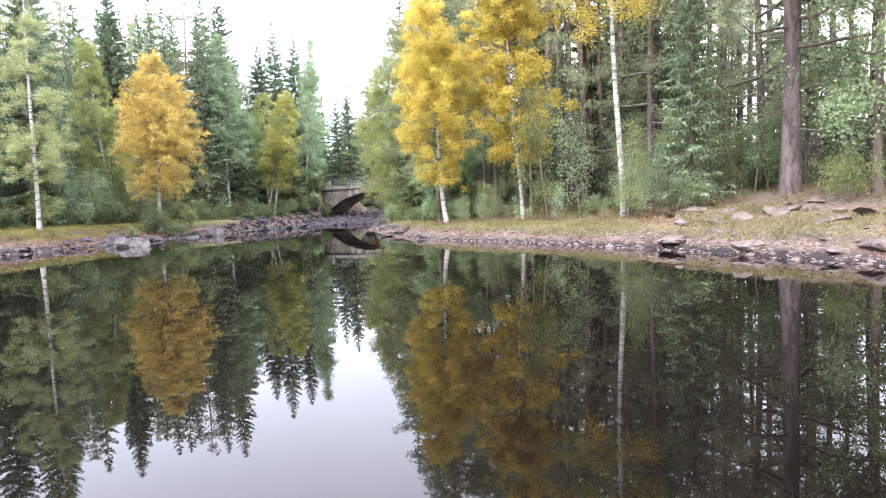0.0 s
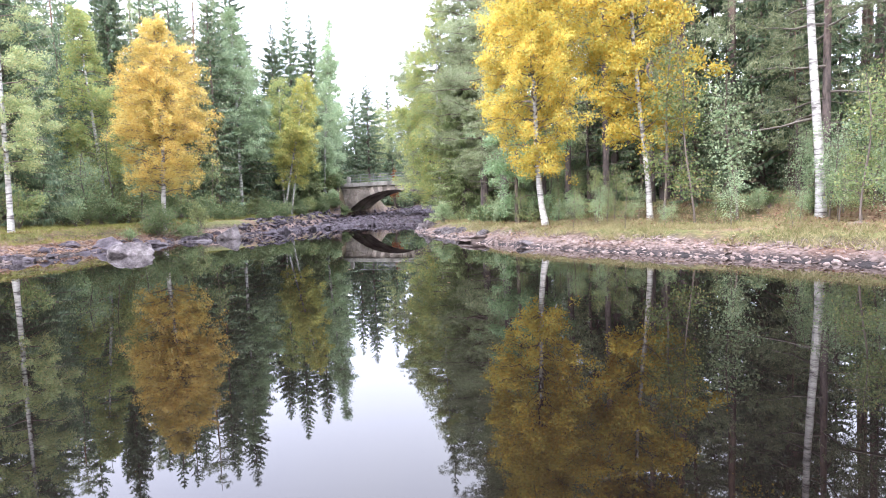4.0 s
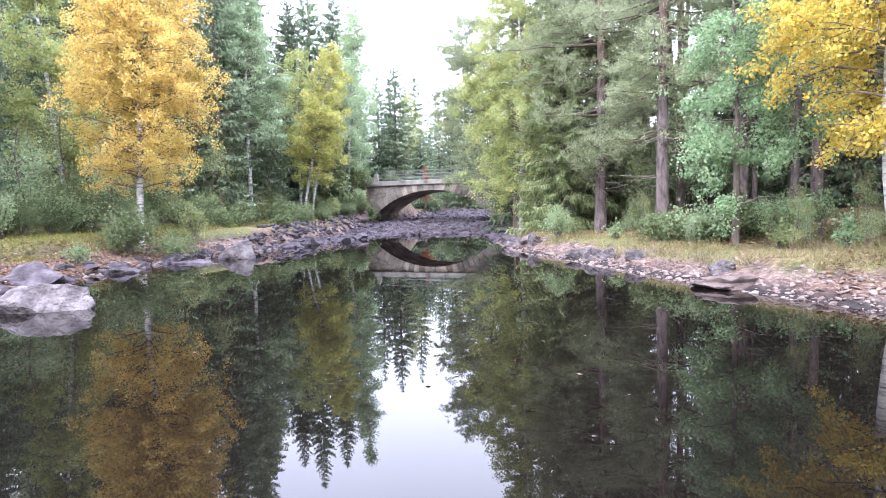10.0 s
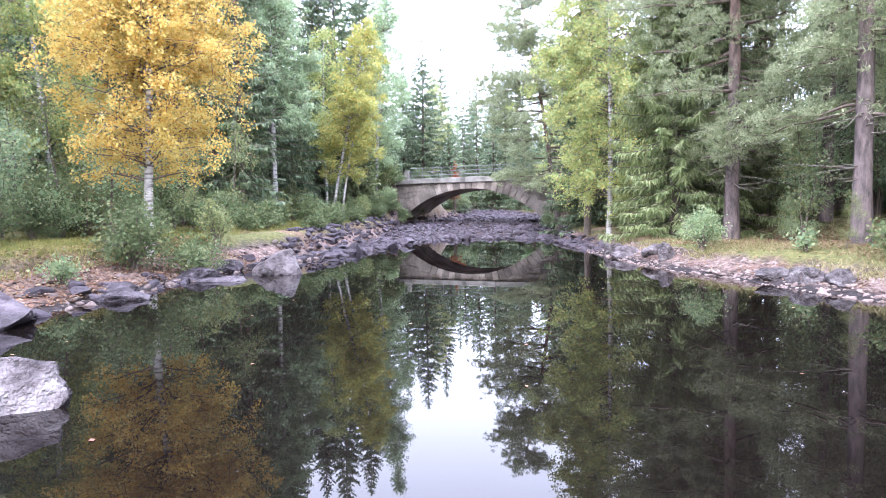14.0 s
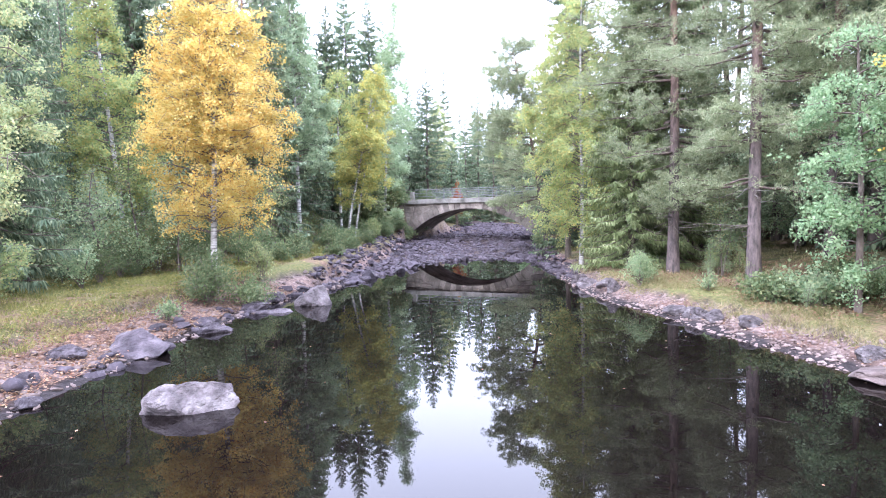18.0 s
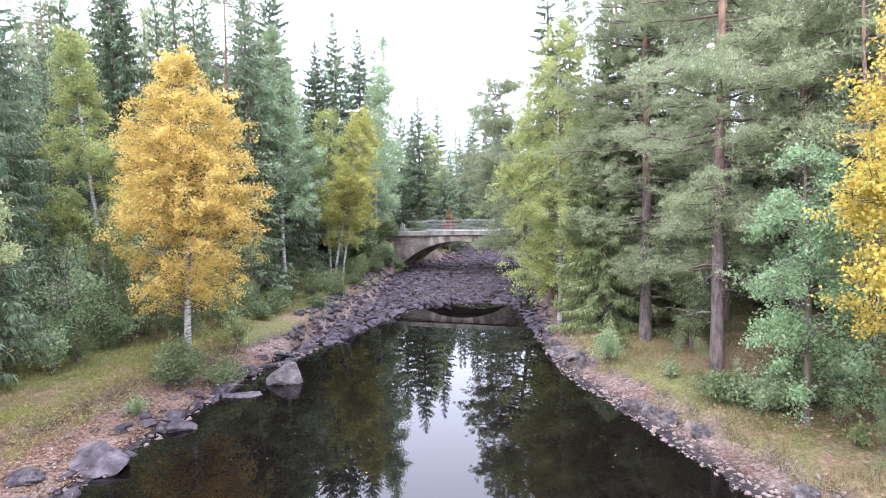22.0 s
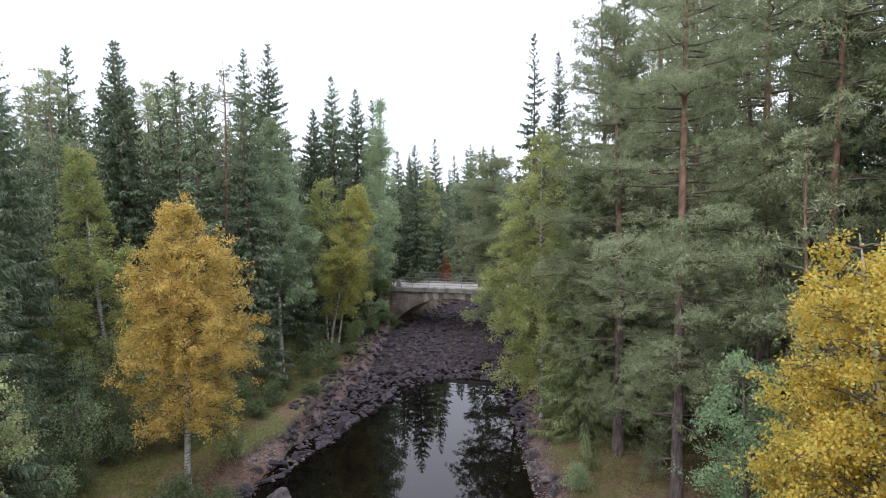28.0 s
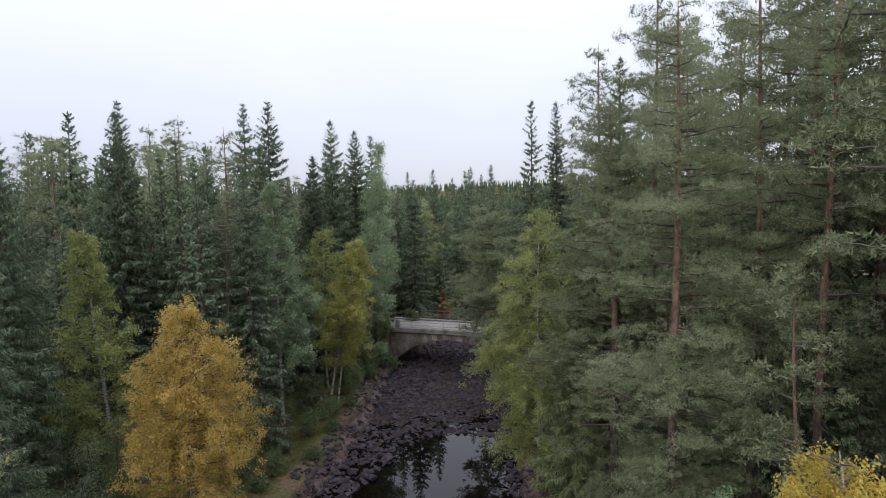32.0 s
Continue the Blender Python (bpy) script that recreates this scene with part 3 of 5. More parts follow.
def spruce(name, label, seed, height, reach, foot=0.2, low=0.6, group="", whorls=34, thin=0.0, tw=1.0, ragged=0.3, fat=1.0, needles=None):
    """Norway spruce: whorls of sagging limbs with hanging twigs."""
    r = np.random.default_rng(seed)
    root = tree_root(name, label, "tree", group)
    pts = stem(r, height, (0, 0), 0.06, 10)
    part_of("trunk", trunk_mesh(pts, foot, M_SPRUCE_BARK), root)
    bag, at, way, ln, wd = Bag(), [], [], [], []
    zs = low + (height - low - 0.15) * (1 - (1 - np.linspace(0, 1, whorls)) ** 1.15)
    for zi in zs:
        k = (zi - low) / (height - low)
        n = int(r.integers(5, 8)) if k < 0.85 else 5
        for a in np.arange(n) * 6.283 / n + r.uniform(0, 6.28):
            if r.uniform() < thin:
                continue
            span = (reach * (1 - k) ** 0.75 + 0.08) * r.uniform(1 - ragged, 1.15)
            out = np.array([math.cos(a), math.sin(a), 0.0])
            side = np.array([-out[1], out[0], 0.0])
            s = np.linspace(0, 1, 5)[:, None]
            dip = np.interp(k, [0, 0.6, 1], [0.42, 0.22, -0.55])
            z1 = min(zi + r.uniform(-0.55, 0.55) * (height - low) / whorls, height - 0.1)
            limb = on_stem(pts, z1) + out * span * s + np.array([0, 0, 1.0]) * span * (-dip * r.uniform(0.7, 1.3) * s + 0.22 * s ** 2.5)
            if span > 0.7:
                bag.tube(limb[[0, 2, 4]], np.array([0.03, 0.018, 0.006]) * (0.5 + span * 0.35), 3)
            m = max(9, int(span * 26 * tw))
            q = np.linspace(0.12, 1, m)
            o = np.stack([np.interp(q, s[:, 0], limb[:, c]) for c in range(3)], 1)
            sgn = np.where(np.arange(m) % 2 == 0, 1.0, -1.0)[:, None]
            w = unit(out * 0.75 + side * sgn * r.uniform(0.4, 1.0, (m, 1)) + np.array([0, 0, -1.0]) * r.uniform(0.0, 0.7, (m, 1)) + r.normal(size=(m, 3)) * 0.32)
            at.append(o)
            way.append(w)
            ln.append(np.minimum(0.08 + 0.10 * min(span, 1.0) + 0.22 * span * (1.08 - q), 0.36) * r.uniform(0.7, 1.25, m))
            wd.append(np.full(m, (0.06 + 0.03 * min(span, 1.0)) * fat))
            # twigs that hang
            h = max(3, (m * 2) // 3)
            q = r.uniform(0.2, 1, h)
            o = np.stack([np.interp(q, s[:, 0], limb[:, c]) for c in range(3)], 1)
            at.append(o)
            way.append(unit(out * 0.25 + r.normal(size=(h, 3)) * 0.25 + np.array([0, 0, -1.0])))
            ln.append(r.uniform(0.4, 1.0, h) * min(0.38, 0.06 + 0.2 * span))
            wd.append(np.full(h, (0.04 + 0.03 * min(span, 1.0)) * fat))
    at.append(np.array([[*pts[-1]]]) - [[0, 0, 0.25]])
    way.append(np.array([[0, 0, 1.0]]))
    ln.append(np.array([0.55]))
    wd.append(np.array([0.13]))
    tagged(part_of("twig_work", bag.mesh("twig_work", M_BRANCH), root), kind="stuff")
    part_of("crown", sprays("crown", np.concatenate(at), np.concatenate(way), np.concatenate(ln), np.concatenate(wd), needles or M_SPRUCE, r), root)
    return root


def pine(name, label, seed, height, reach, base, foot=0.2, limbs=44, tufts=16, group="", dead=10, blade=0.2, flat=0.12, lean=(0, 0), needles=9, fat=0.035, split=False, droop=0.0, even=0.55):
    """Scots pine: tall stem, dead stubs below, spreading limbs with tufts of needles."""
    r = np.random.default_rng(seed)
    root = tree_root(name, label, "tree", group)
    pts = stem(r, height, lean, 0.16, 14)
    part_of("trunk", trunk_mesh(pts, foot, M_PINE_BARK, 1.25, 10), root)
    bag, at = Bag(), []
    for zi in base + (height - base) * np.sort(r.uniform(0, 0.98, limbs)) ** 0.92:
        k = (zi - base) / (height - base)
        span = reach * np.interp(k, [0, 0.3, 0.7, 1], [0.8, 1.0, 0.7, 0.2]) * r.uniform(even, 1.15)
        a = r.uniform(0, 6.28)
        out = np.array([math.cos(a), math.sin(a), 0.0])
        s = np.linspace(0, 1, 6)[:, None]
        limb = on_stem(pts, zi) + out * span * s + np.array([0, 0, 1.0]) * span * ((0.35 * k - 0.1 - droop) * s + flat * s ** 2) + r.normal(size=(6, 3)) * 0.05 * span * s
        own = Bag() if split else bag
        own.tube(limb, 0.042 * (1.1 - s[:, 0]) * (0.4 + 0.25 * span), 4)
        if split:
            part_of("limb", own.mesh("limb", M_PINE_LIMB), root)
        m = max(6, int(tufts * span / reach * 1.3))
        q = r.uniform(0.15, 1.0, m) ** 0.75
        o = np.stack([np.interp(q, s[:, 0], limb[:, c]) for c in range(3)], 1)
        o = o + (r.normal(size=(m, 3)) * np.array([1, 1, 0.5]) * (0.15 + 0.16 * span * (1.2 - q))[:, None]) + np.array([0, 0, 0.06])
        at.append(o)
    for zi in r.uniform(1.5, base + 1.0, dead):
        a = r.uniform(0, 6.28)
        out = np.array([math.cos(a), math.sin(a), r.uniform(-0.35, 0.1)])
        ln = r.uniform(0.5, 0.6 * reach + 0.3)
        s = np.linspace(0, 1, 4)[:, None]
        bag.tube(on_stem(pts, zi) + out * ln * s + r.normal(size=(4, 3)) * 0.05 * ln * s, 0.022 * (1.1 - s[:, 0]), 3)
    tagged(part_of("twig_work", bag.mesh("twig_work", M_DEAD), root), kind="stuff")
    at = np.concatenate(at)
    n = len(at)
    o = np.repeat(at, needles * 2, 0) + r.normal(size=(n * needles * 2, 3)) * np.array([0.085, 0.085, 0.05])
    w = unit(r.normal(size=o.shape) + np.array([0, 0, 0.55]))
    part_of("crown", blades("crown", o, w, blade * r.uniform(0.7, 1.2, len(o)), fat, M_PINE, r), root)
    return root


def place(tree, x, y, turn=0.0, scale=1.0, sink=0.0):
    tree.matrix_basis = pose(x, y, ground_z(x, y) - sink, 0, 0, turn) @ Matrix.Scale(scale, 4)
    return tree


# outlines of crowns: height within the crown, share of the full width
EGG = [(0, 0.55), (0.04, 0.62), (0.17, 0.86), (0.36, 1.0), (0.57, 0.9), (0.72, 0.7), (0.85, 0.42), (0.95, 0.2), (1.0, 0.06)]
SPIRE = [(0, 0.7), (0.12, 0.95), (0.3, 1.0), (0.5, 0.8), (0.7, 0.5), (0.85, 0.28), (1.0, 0.05)]
FAN = [(0, 0.5), (0.15, 0.9), (0.35, 1.0), (0.6, 0.86), (0.8, 0.62), (0.93, 0.36), (1.0, 0.1)]

# the birches and aspens that stand by the pool
place(broadleaf("birch_tree", "slender silver birch with layered pale green leaves on the bank", 11, 14.0, 0.10, 2.2, 2.1, 0.3, 44000, 0.072, M_PALE, (0.3, 0.3), 0.25, limbs=64, weep=0.1, bunch=90, up=0.3, clump=0.12, loose=0.06, even=0.4, shape=SPIRE), -20.6, 29.6)
place(broadleaf("birch_tree", "slim birch turning yellow-green behind an orange one", 12, 14.0, 0.12, 2.0, 2.1, 0.3, 42000, 0.11, M_LIME, (-0.8, 0), 0.1, limbs=120, even=0.66, weep=0.22, bunch=50, clump=0.14, loose=0.08, up=0.5, shape=SPIRE), -25.3, 44.6)
place(broadleaf("birch_tree", "broad birch with ochre and orange autumn leaves", 13, 11.6, 0.12, 2.1, 2.35, 0.3, 96000, 0.082, M_ORANGE, (0.05, 0.3), 0.1, limbs=210, clump=0.12, even=0.72, bunch=40, up=0.42, weep=0.1, loose=0.09, shape=EGG), -18.85, 38.7)
place(broadleaf("birch_tree", "tall green birch with a straight white stem", 14, 16.3, 0.13, 4.6, 2.1, 0.25, 38000, 0.125, M_SILVER, (-0.3, 0.3), 0.1, limbs=110, weep=0.3, bunch=52, clump=0.14, loose=0.08, even=0.55, shape=SPIRE), -19.3, 52.9)
place(broadleaf("birch_tree", "leaning young birch with olive and yellow leaves", 15, 12.4, 0.09, 2.6, 1.9, 0.4, 26000, 0.125, M_OLIVE, (2.3, 0.3), 0.1, 0.1, limbs=84, weep=0.3, bunch=52, clump=0.15, loose=0.08, even=0.6, shape=FAN), -17.5, 58.6)
place(broadleaf("birch_tree", "second thin stem of a leaning birch with olive leaves", 115, 9.6, 0.07, 3.0, 1.3, 0.4, 9000, 0.125, M_OLIVE, (1.5, 0.2), 0.1, 0.1, limbs=36, weep=0.35, bunch=52, clump=0.15, loose=0.08, even=0.6, shape=FAN), -17.0, 58.9)
place(broadleaf("birch_tree", "tall narrow birch with pale feathery leaves beside the bridge", 16, 18.3, 0.13, 2.5, 1.9, 0.3, 30000, 0.135, M_SILVER, (1.2, 0), 0.12, limbs=130, weep=0.3, up=0.6, even=0.65, shape=SPIRE), -16.0, 69.0)
place(broadleaf("birch_tree", "birch with dense golden yellow leaves and a crooked white foot", 17, 10.4, 0.10, 1.9, 1.85, 0.35, 96000, 0.074, M_YELLOW, (-0.85, 0.1), 0.16, -0.45, limbs=150, clump=0.11, even=0.7, bunch=44, loose=0.08, up=0.4, weep=0.12, shape=FAN, stretch=(0.9, 1.35)), 0.15, 26.9)
place(broadleaf("birch_tree", "yellow birch with loose clusters of leaves over the bank", 18, 12.5, 0.085, 2.4, 2.0, 0.35, 50000, 0.1, M_YELLOW, (-0.4, 0.3), 0.18, limbs=84, bunch=44, clump=0.13, loose=0.1, even=0.5, shape=FAN), 3.5, 26.2)
place(broadleaf("birch_tree", "old birch with a thick white trunk and few yellow leaves", 19, 16.0, 0.115, 6.2, 2.6, 0.4, 20000, 0.09, M_YELLOW, (-0.2, 0), 0.2, limbs=40), 6.9, 22.5)
place(broadleaf("birch_tree", "weeping yellow-green birch leaning over the stream", 20, 15.3, 0.10, 1.5, 3.0, 0.35, 90000, 0.095, M_LIME, (0.35, 0.3), 0.1, -0.35, limbs=140, weep=0.36, clump=0.14, bunch=52, even=0.55, loose=0.08, shape=FAN), -3.75, 46.9)
place(broadleaf("aspen_tree", "young aspen with grey-green leaves on the bank", 21, 6.9, 0.08, 0.9, 1.75, 0.4, 20000, 0.085, M_TEAL, (-0.2, 0), 0.12, bark=M_SPRUCE_BARK, limbs=44, clump=0.13, loose=0.06, bunch=60, shoulder=0.75, up=0.35), -0.3, 31.8)
place(broadleaf("aspen_tree", "aspen with fresh green leaves beside a big pine", 22, 11.0, 0.11, 1.2, 2.6, 0.35, 26000, 0.11, M_GREEN, (0.3, 0), 0.15, bark=M_SPRUCE_BARK, limbs=60), 11.6, 15.6)

place(broadleaf("birch_tree", "narrow birch with ochre leaves beyond the bridge", 23, 14.5, 0.11, 2.0, 1.6, 0.35, 12000, 0.16, M_PALE, (0, 0), 0.1, limbs=50), -11.9, 86.5)
place(broadleaf("birch_tree", "pale green birch beyond the bridge", 24, 11.5, 0.10, 1.5, 2.0, 0.35, 12000, 0.16, M_GREEN, (0, 0), 0.1, limbs=50), 1.6, 84.0)
place(broadleaf("birch_tree", "pale yellow-green birch beyond the bridge", 25, 10.0, 0.10, 1.2, 2.0, 0.35, 12000, 0.16, M_LIME, (0, 0), 0.1, limbs=50), 1.5, 77.6)
place(broadleaf("birch_tree", "slim yellowing birch among the spruces", 26, 13.0, 0.10, 3.0, 1.5, 0.35, 10000, 0.14, M_LIME, (0, 0), 0.1, limbs=46), -18.6, 62.6)

# pines on the right bank
PINES = [(-0.3, 36.8, 22.0, 3.4, 2.4, 0.2), (-1.0, 42.0, 19.5, 3.6, 1.8, 0.23), (3.4, 38.8, 26.5, 2.9, 8.0, 0.15), (5.0, 37.0, 27.5, 3.2, 7.5, 0.16), (10.5, 17.7, 24.0, 5.0, 3.0, 0.26), (2.2, 46.5, 26.5, 3.6, 5.0, 0.22), (-3.3, 59.8, 15.2, 4.4, 2.4, 0.16),
         (9.0, 25.6, 17.0, 3.6, 2.4, 0.13), (12.6, 23.2, 18.0, 3.6, 2.6, 0.15), (6.2, 30.0, 19.0, 3.2, 3.4, 0.15)]
for q, (x, y, hh, rr, bb, ft) in enumerate(PINES):
    place(pine("pine_tree", "tall Scots pine with a reddish trunk and grey-green needles", 40 + q, hh, rr, bb, ft, limbs=(125, 125, 70, 70, 95, 80, 90, 60, 60, 60)[q], tufts=(42, 42, 38, 38, 38, 38, 60, 30, 30, 30)[q], dead=16, group="pines of the wood", split=q < 7,
               needles=13 if q < 7 else 9, fat=0.04 if q == 6 else 0.026 if q < 7 else 0.034, blade=0.15, droop=0.12 if q in (0, 1, 4, 6, 7, 8) else 0.0, lean=(-2.4, 0.3) if q == 6 else (0, 0), even=0.75 if q == 6 else 0.55), x, y)

# spruces whose tops stand out
TOPS = [(-23.3, 59.4, 21.9, 3.3), (-20.9, 57.6, 21.8, 3.4), (-27.4, 50.0, 20.0, 3.2), (-24.2, 54.6, 18.4, 2.9), (-19.0, 69.0, 21.0, 3.5), (-19.9, 66.0, 18.6, 3.3), (-17.4, 71.8, 18.6, 3.3), (-30.7, 56.0, 21.6, 3.2), (-27.6, 36.0, 17.5, 3.3), (-24.6, 35.2, 17.0, 2.7), (-28.0, 41.5, 18.0, 2.8), (-17.0, 66.0, 8.5, 2.0),
        (0.2, 63.8, 19.9, 2.6), (0.1, 44.9, 21.8, 3.0), (-12.7, 81.0, 16.6, 3.1), (-14.8, 84.5, 16.2, 2.9), (-10.9, 90.0, 18.0, 2.7), (-6.2, 103.0, 18.8, 2.9), (-2.6, 100.0, 16.6, 2.9), (-2.1, 44.0, 14.5, 2.5), (-2.0, 57.0, 16.0, 2.6)]
for q, (x, y, hh, rr) in enumerate(TOPS):
    # the lower trees and one tall one take the lightened needles
    place(spruce("spruce_tree", "dark green Norway spruce with a pointed top", 70 + q, hh, rr, 0.17, 0.6, "spruces of the wood", 56 if y < 75 else 38, tw=1.9 if y < 48 else 0.85, fat=0.62 if y < 48 else 1.4, needles=M_SPRUCE_LIT if hh < 15 or x == 0.1 else None), x, y)
place(spruce("spruce_tree", "thin old spruce with a ragged half-bare top", 190, 21.6, 2.0, 0.14, 3.0, "spruces of the wood", 50, thin=0.25, tw=0.9, ragged=0.6, fat=1.5), -3.3, 52.4)

# the wood behind: a few trees, each copied many times
KINDS = [spruce("spruce_tree", "dark green Norway spruce in the wood", 90 + q, 17.0 + q, 2.5 + 0.15 * q, 0.15, 0.4 + 1.4 * (q == 1), "spruces of the wood", 34, tw=0.5, fat=1.9) for q in range(3)]
KINDS += [pine("pine_tree", "Scots pine of the wood with a bare lower trunk", 95 + q, 20.0 + q, 2.8, 9.0 + q, 0.17, limbs=40, tufts=18, group="pines of the wood", needles=6, fat=0.055, blade=0.2) for q in range(2)]
KINDS += [pine("pine_tree", "young Scots pine with low green limbs", 97, 15.0, 2.6, 3.6, 0.12, limbs=52, tufts=20, group="pines of the wood", needles=6, fat=0.055, blade=0.2)]
KINDS += [broadleaf("birch_tree", "green birch standing in the wood", 98, 14.0, 0.09, 2.5, 1.9, 0.35, 9000, 0.17, M_GREEN, group="birches of the wood", limbs=40, split=False)]
used = [(t[0], t[1], 2.2) for t in PINES + TOPS] + [(-20.6, 29.6, 2.6), (-25.6, 45.2, 2.6), (-18.9, 38.7, 3.0), (-19.4, 52.9, 2.4), (-17.8, 59.2, 2.2), (-16, 69, 2), (.3, 27, 3), (3.6, 26.2, 2.5), (6.9, 22.5, 2.5), (-3.6, 46.8, 2.6), (.3, 32.4, 2.5), (11.6, 15.6, 2), (-11.9, 86.5, 1.5), (1.6, 84, 2), (1.5, 77.6, 2), (-18.6, 62.6, 1.5)]
tr = np.random.default_rng(31)


def wood(n, x0, x1, y0, y1, gap, keep, mix, back=4.0, lo=0.8, hi=1.2):
    """Fills a stretch of land with copied trees, clear of water, road and one another."""
    made = 0
    xs, ys = tr.uniform(x0, x1, n * 14), tr.uniform(y0, y1, n * 14)
    dc, gp = edge_gap(xs, ys, CHANNEL), line_gap(xs, ys, ROAD_LINE)[0]
    for x, y, c, g in zip(xs, ys, dc, gp):
        if made >= n:
            break
        if c < back or g < 4.2 or not keep(x, y) or any((x - a) ** 2 + (y - b) ** 2 < max(gap, w) ** 2 for a, b, w in used):
            continue
        kind = KINDS[int(tr.choice(7, p=mix))]
        copy_thing(kind, pose(x, y, ground_z(x, y), 0, 0, tr.uniform(0, 360)) @ Matrix.Scale(tr.uniform(lo, hi), 4))
        used.append((x, y, 1.0))
        made += 1


LEFT, RIGHT = (0.27, 0.2, 0.16, 0.03, 0.0, 0.16, 0.18), (0.04, 0.03, 0.03, 0.40, 0.40, 0.10, 0.0)
wood(48, -46, -18, 8, 48, 2.4, lambda x, y: True, (0.4, 0.32, 0.28, 0.0, 0.0, 0.0, 0.0), 6.5, 0.55, 0.9)
wood(85, -48, -17, 48, 84, 2.2, lambda x, y: True, LEFT, 4.5, 0.8, 1.15)
wood(60, 0, 27, 4, 66, 3.1, lambda x, y: not (x < 6 and y < 30), RIGHT, 5.0, 1.05, 1.32)
wood(26, 2, 19, 33, 58, 2.3, lambda x, y: True, (0.1, 0.08, 0.06, 0, 0, 0.76, 0), 5.0, 0.8, 1.1)
wood(22, 6, 22, 38, 57, 1.9, lambda x, y: True, (0.35, 0.3, 0.2, 0, 0, 0.15, 0), 5.0, 0.35, 0.65)
wood(30, 5, 26, 14, 36, 1.9, lambda x, y: x + y > 27, (0.3, 0.25, 0.2, 0, 0, 0.25, 0), 3.6, 0.28, 0.55)
wood(26, 24, 60, -10, 60, 4.5, lambda x, y: True, (0.1, 0.1, 0.1, 0.1, 0.1, 0.1, 0.4), 5.0)
wood(62, -30, 22, 80, 112, 2.2, lambda x, y: True, (0.34, 0.16, 0.22, 0.02, 0.02, 0.12, 0.12), 1.5, 0.62, 0.95)
wood(70, -55, 45, 88, 140, 3.2, lambda x, y: True, (0.3, 0.2, 0.2, 0.05, 0.05, 0.1, 0.1), 3.0, 0.75, 1.1)
wood(24, -45, 45, -50, -5, 5.0, lambda x, y: True, LEFT, 6.0)
for x, y, s in ((6.2, 45.4, 1.55), (8.8, 46.8, 1.6)):
    copy_thing(KINDS[5], pose(x, y, ground_z(x, y), 0, 0, x * 70) @ Matrix.Scale(s, 4))
for x, y, s in ((8.2, 37.5, 1.36), (6.6, 41.0, 1.34), (10.6, 42.0, 1.36), (11.0, 36.0, 1.3)):
    copy_thing(KINDS[4], pose(x, y, ground_z(x, y), 0, 0, x * 50) @ Matrix.Scale(s, 4))
for x, y, s in ((-32.0, 51.5, 1.26), (-28.6, 55.5, 1.24), (-36.5, 58.0, 1.3), (-26.6, 55.0, 1.25)):
    copy_thing(KINDS[5], pose(x, y, ground_z(x, y), 0, 0, x * 40) @ Matrix.Scale(s, 4))
for q, k in enumerate(KINDS):
    place(k, (-40, -46, 33, 28, 36, 9, -34)[q], (90, 60, 30, 58, 12, 52, 70)[q])


# far woods, joined
def far_woods():
    r = np.random.default_rng(5)
    n = 5200
    a, d = r.uniform(-1.15, 1.15, n), 130 + 1150 * r.uniform(0, 1, n) ** 1.3
    x, y = -8 + d * np.sin(a), 16 + d * np.cos(a)
    z = land(x, y)[0]
    V, F, base = [], [], 0
    for tier in range(4):
        h = r.uniform(11, 17, n)
        for q, (lo, hi, wd) in enumerate(((0.08, 0.45, 0.17), (0.3, 0.68, 0.125), (0.5, 0.86, 0.085), (0.7, 1.0, 0.05))):
            if q != tier:
                continue
            sides = 7
            th = np.arange(sides) / sides * 6.283
            rad = (h * wd)[:, None] * r.uniform(0.6, 1.3, (n, sides))
            ring = np.stack([x[:, None] + rad * np.cos(th), y[:, None] + rad * np.sin(th), np.broadcast_to((z + h * lo)[:, None], (n, sides)) + r.normal(size=(n, sides)) * 0.4], -1)
            top = np.stack([x, y, z + h * hi], -1)[:, None]
            V.append(np.concatenate([ring, top], 1).reshape(-1, 3))
            k = np.arange(n)[:, None] * (sides + 1) + base
            j = np.arange(sides)[None]
            F.append(np.stack([k + j, k + (j + 1) % sides, np.broadcast_to(k + sides, (n, sides))], -1).reshape(-1, 3))
            base += n * (sides + 1)
    me = mesh_from("far_woods", np.concatenate(V), np.concatenate(F), M_FAR)
    tagged(new("far_woods", me), "far mixed wood of spruce and birch rising to the skyline", "woods", kind="stuff")


M_FAR = leaf_material("far_wood_leaves", [(0.0, (0.05, 0.085, 0.04)), (0.6, (0.08, 0.12, 0.05)), (0.85, (0.14, 0.17, 0.06)), (0.95, (0.25, 0.2, 0.06)), (1.0, (0.3, 0.18, 0.05))], 0.1)
far_woods()


# ---- the bridge ----
BX, BY, BTURN = -13.5, 70.5, -20.0
bridge = tagged(new("stone_bridge"), "old granite arch bridge with concrete coping and steel railing", "bridge")
bridge.matrix_basis = pose(BX, BY, 0, 0, 0, BTURN)
ARC_A, ARC_B, SPRING, CROWN, DEPTH = -0.9, 11.1, 0.75, 3.36, 4.6
half, mid, rise = (ARC_B - ARC_A) / 2, (ARC_A + ARC_B) / 2, CROWN - SPRING
RAD = (half * half + rise * rise) / (2 * rise)
CZ = CROWN - RAD
SWEEP = math.asin(half / RAD)


def block(bm, x0, x1, y0, y1, z0, z1):
    m = Matrix.Translation(((x0 + x1) / 2, (y0 + y1) / 2, (z0 + z1) / 2)) @ Matrix.Diagonal((x1 - x0, y1 - y0, z1 - z0, 1))
    return bmesh.ops.create_cube(bm, size=1, matrix=m)


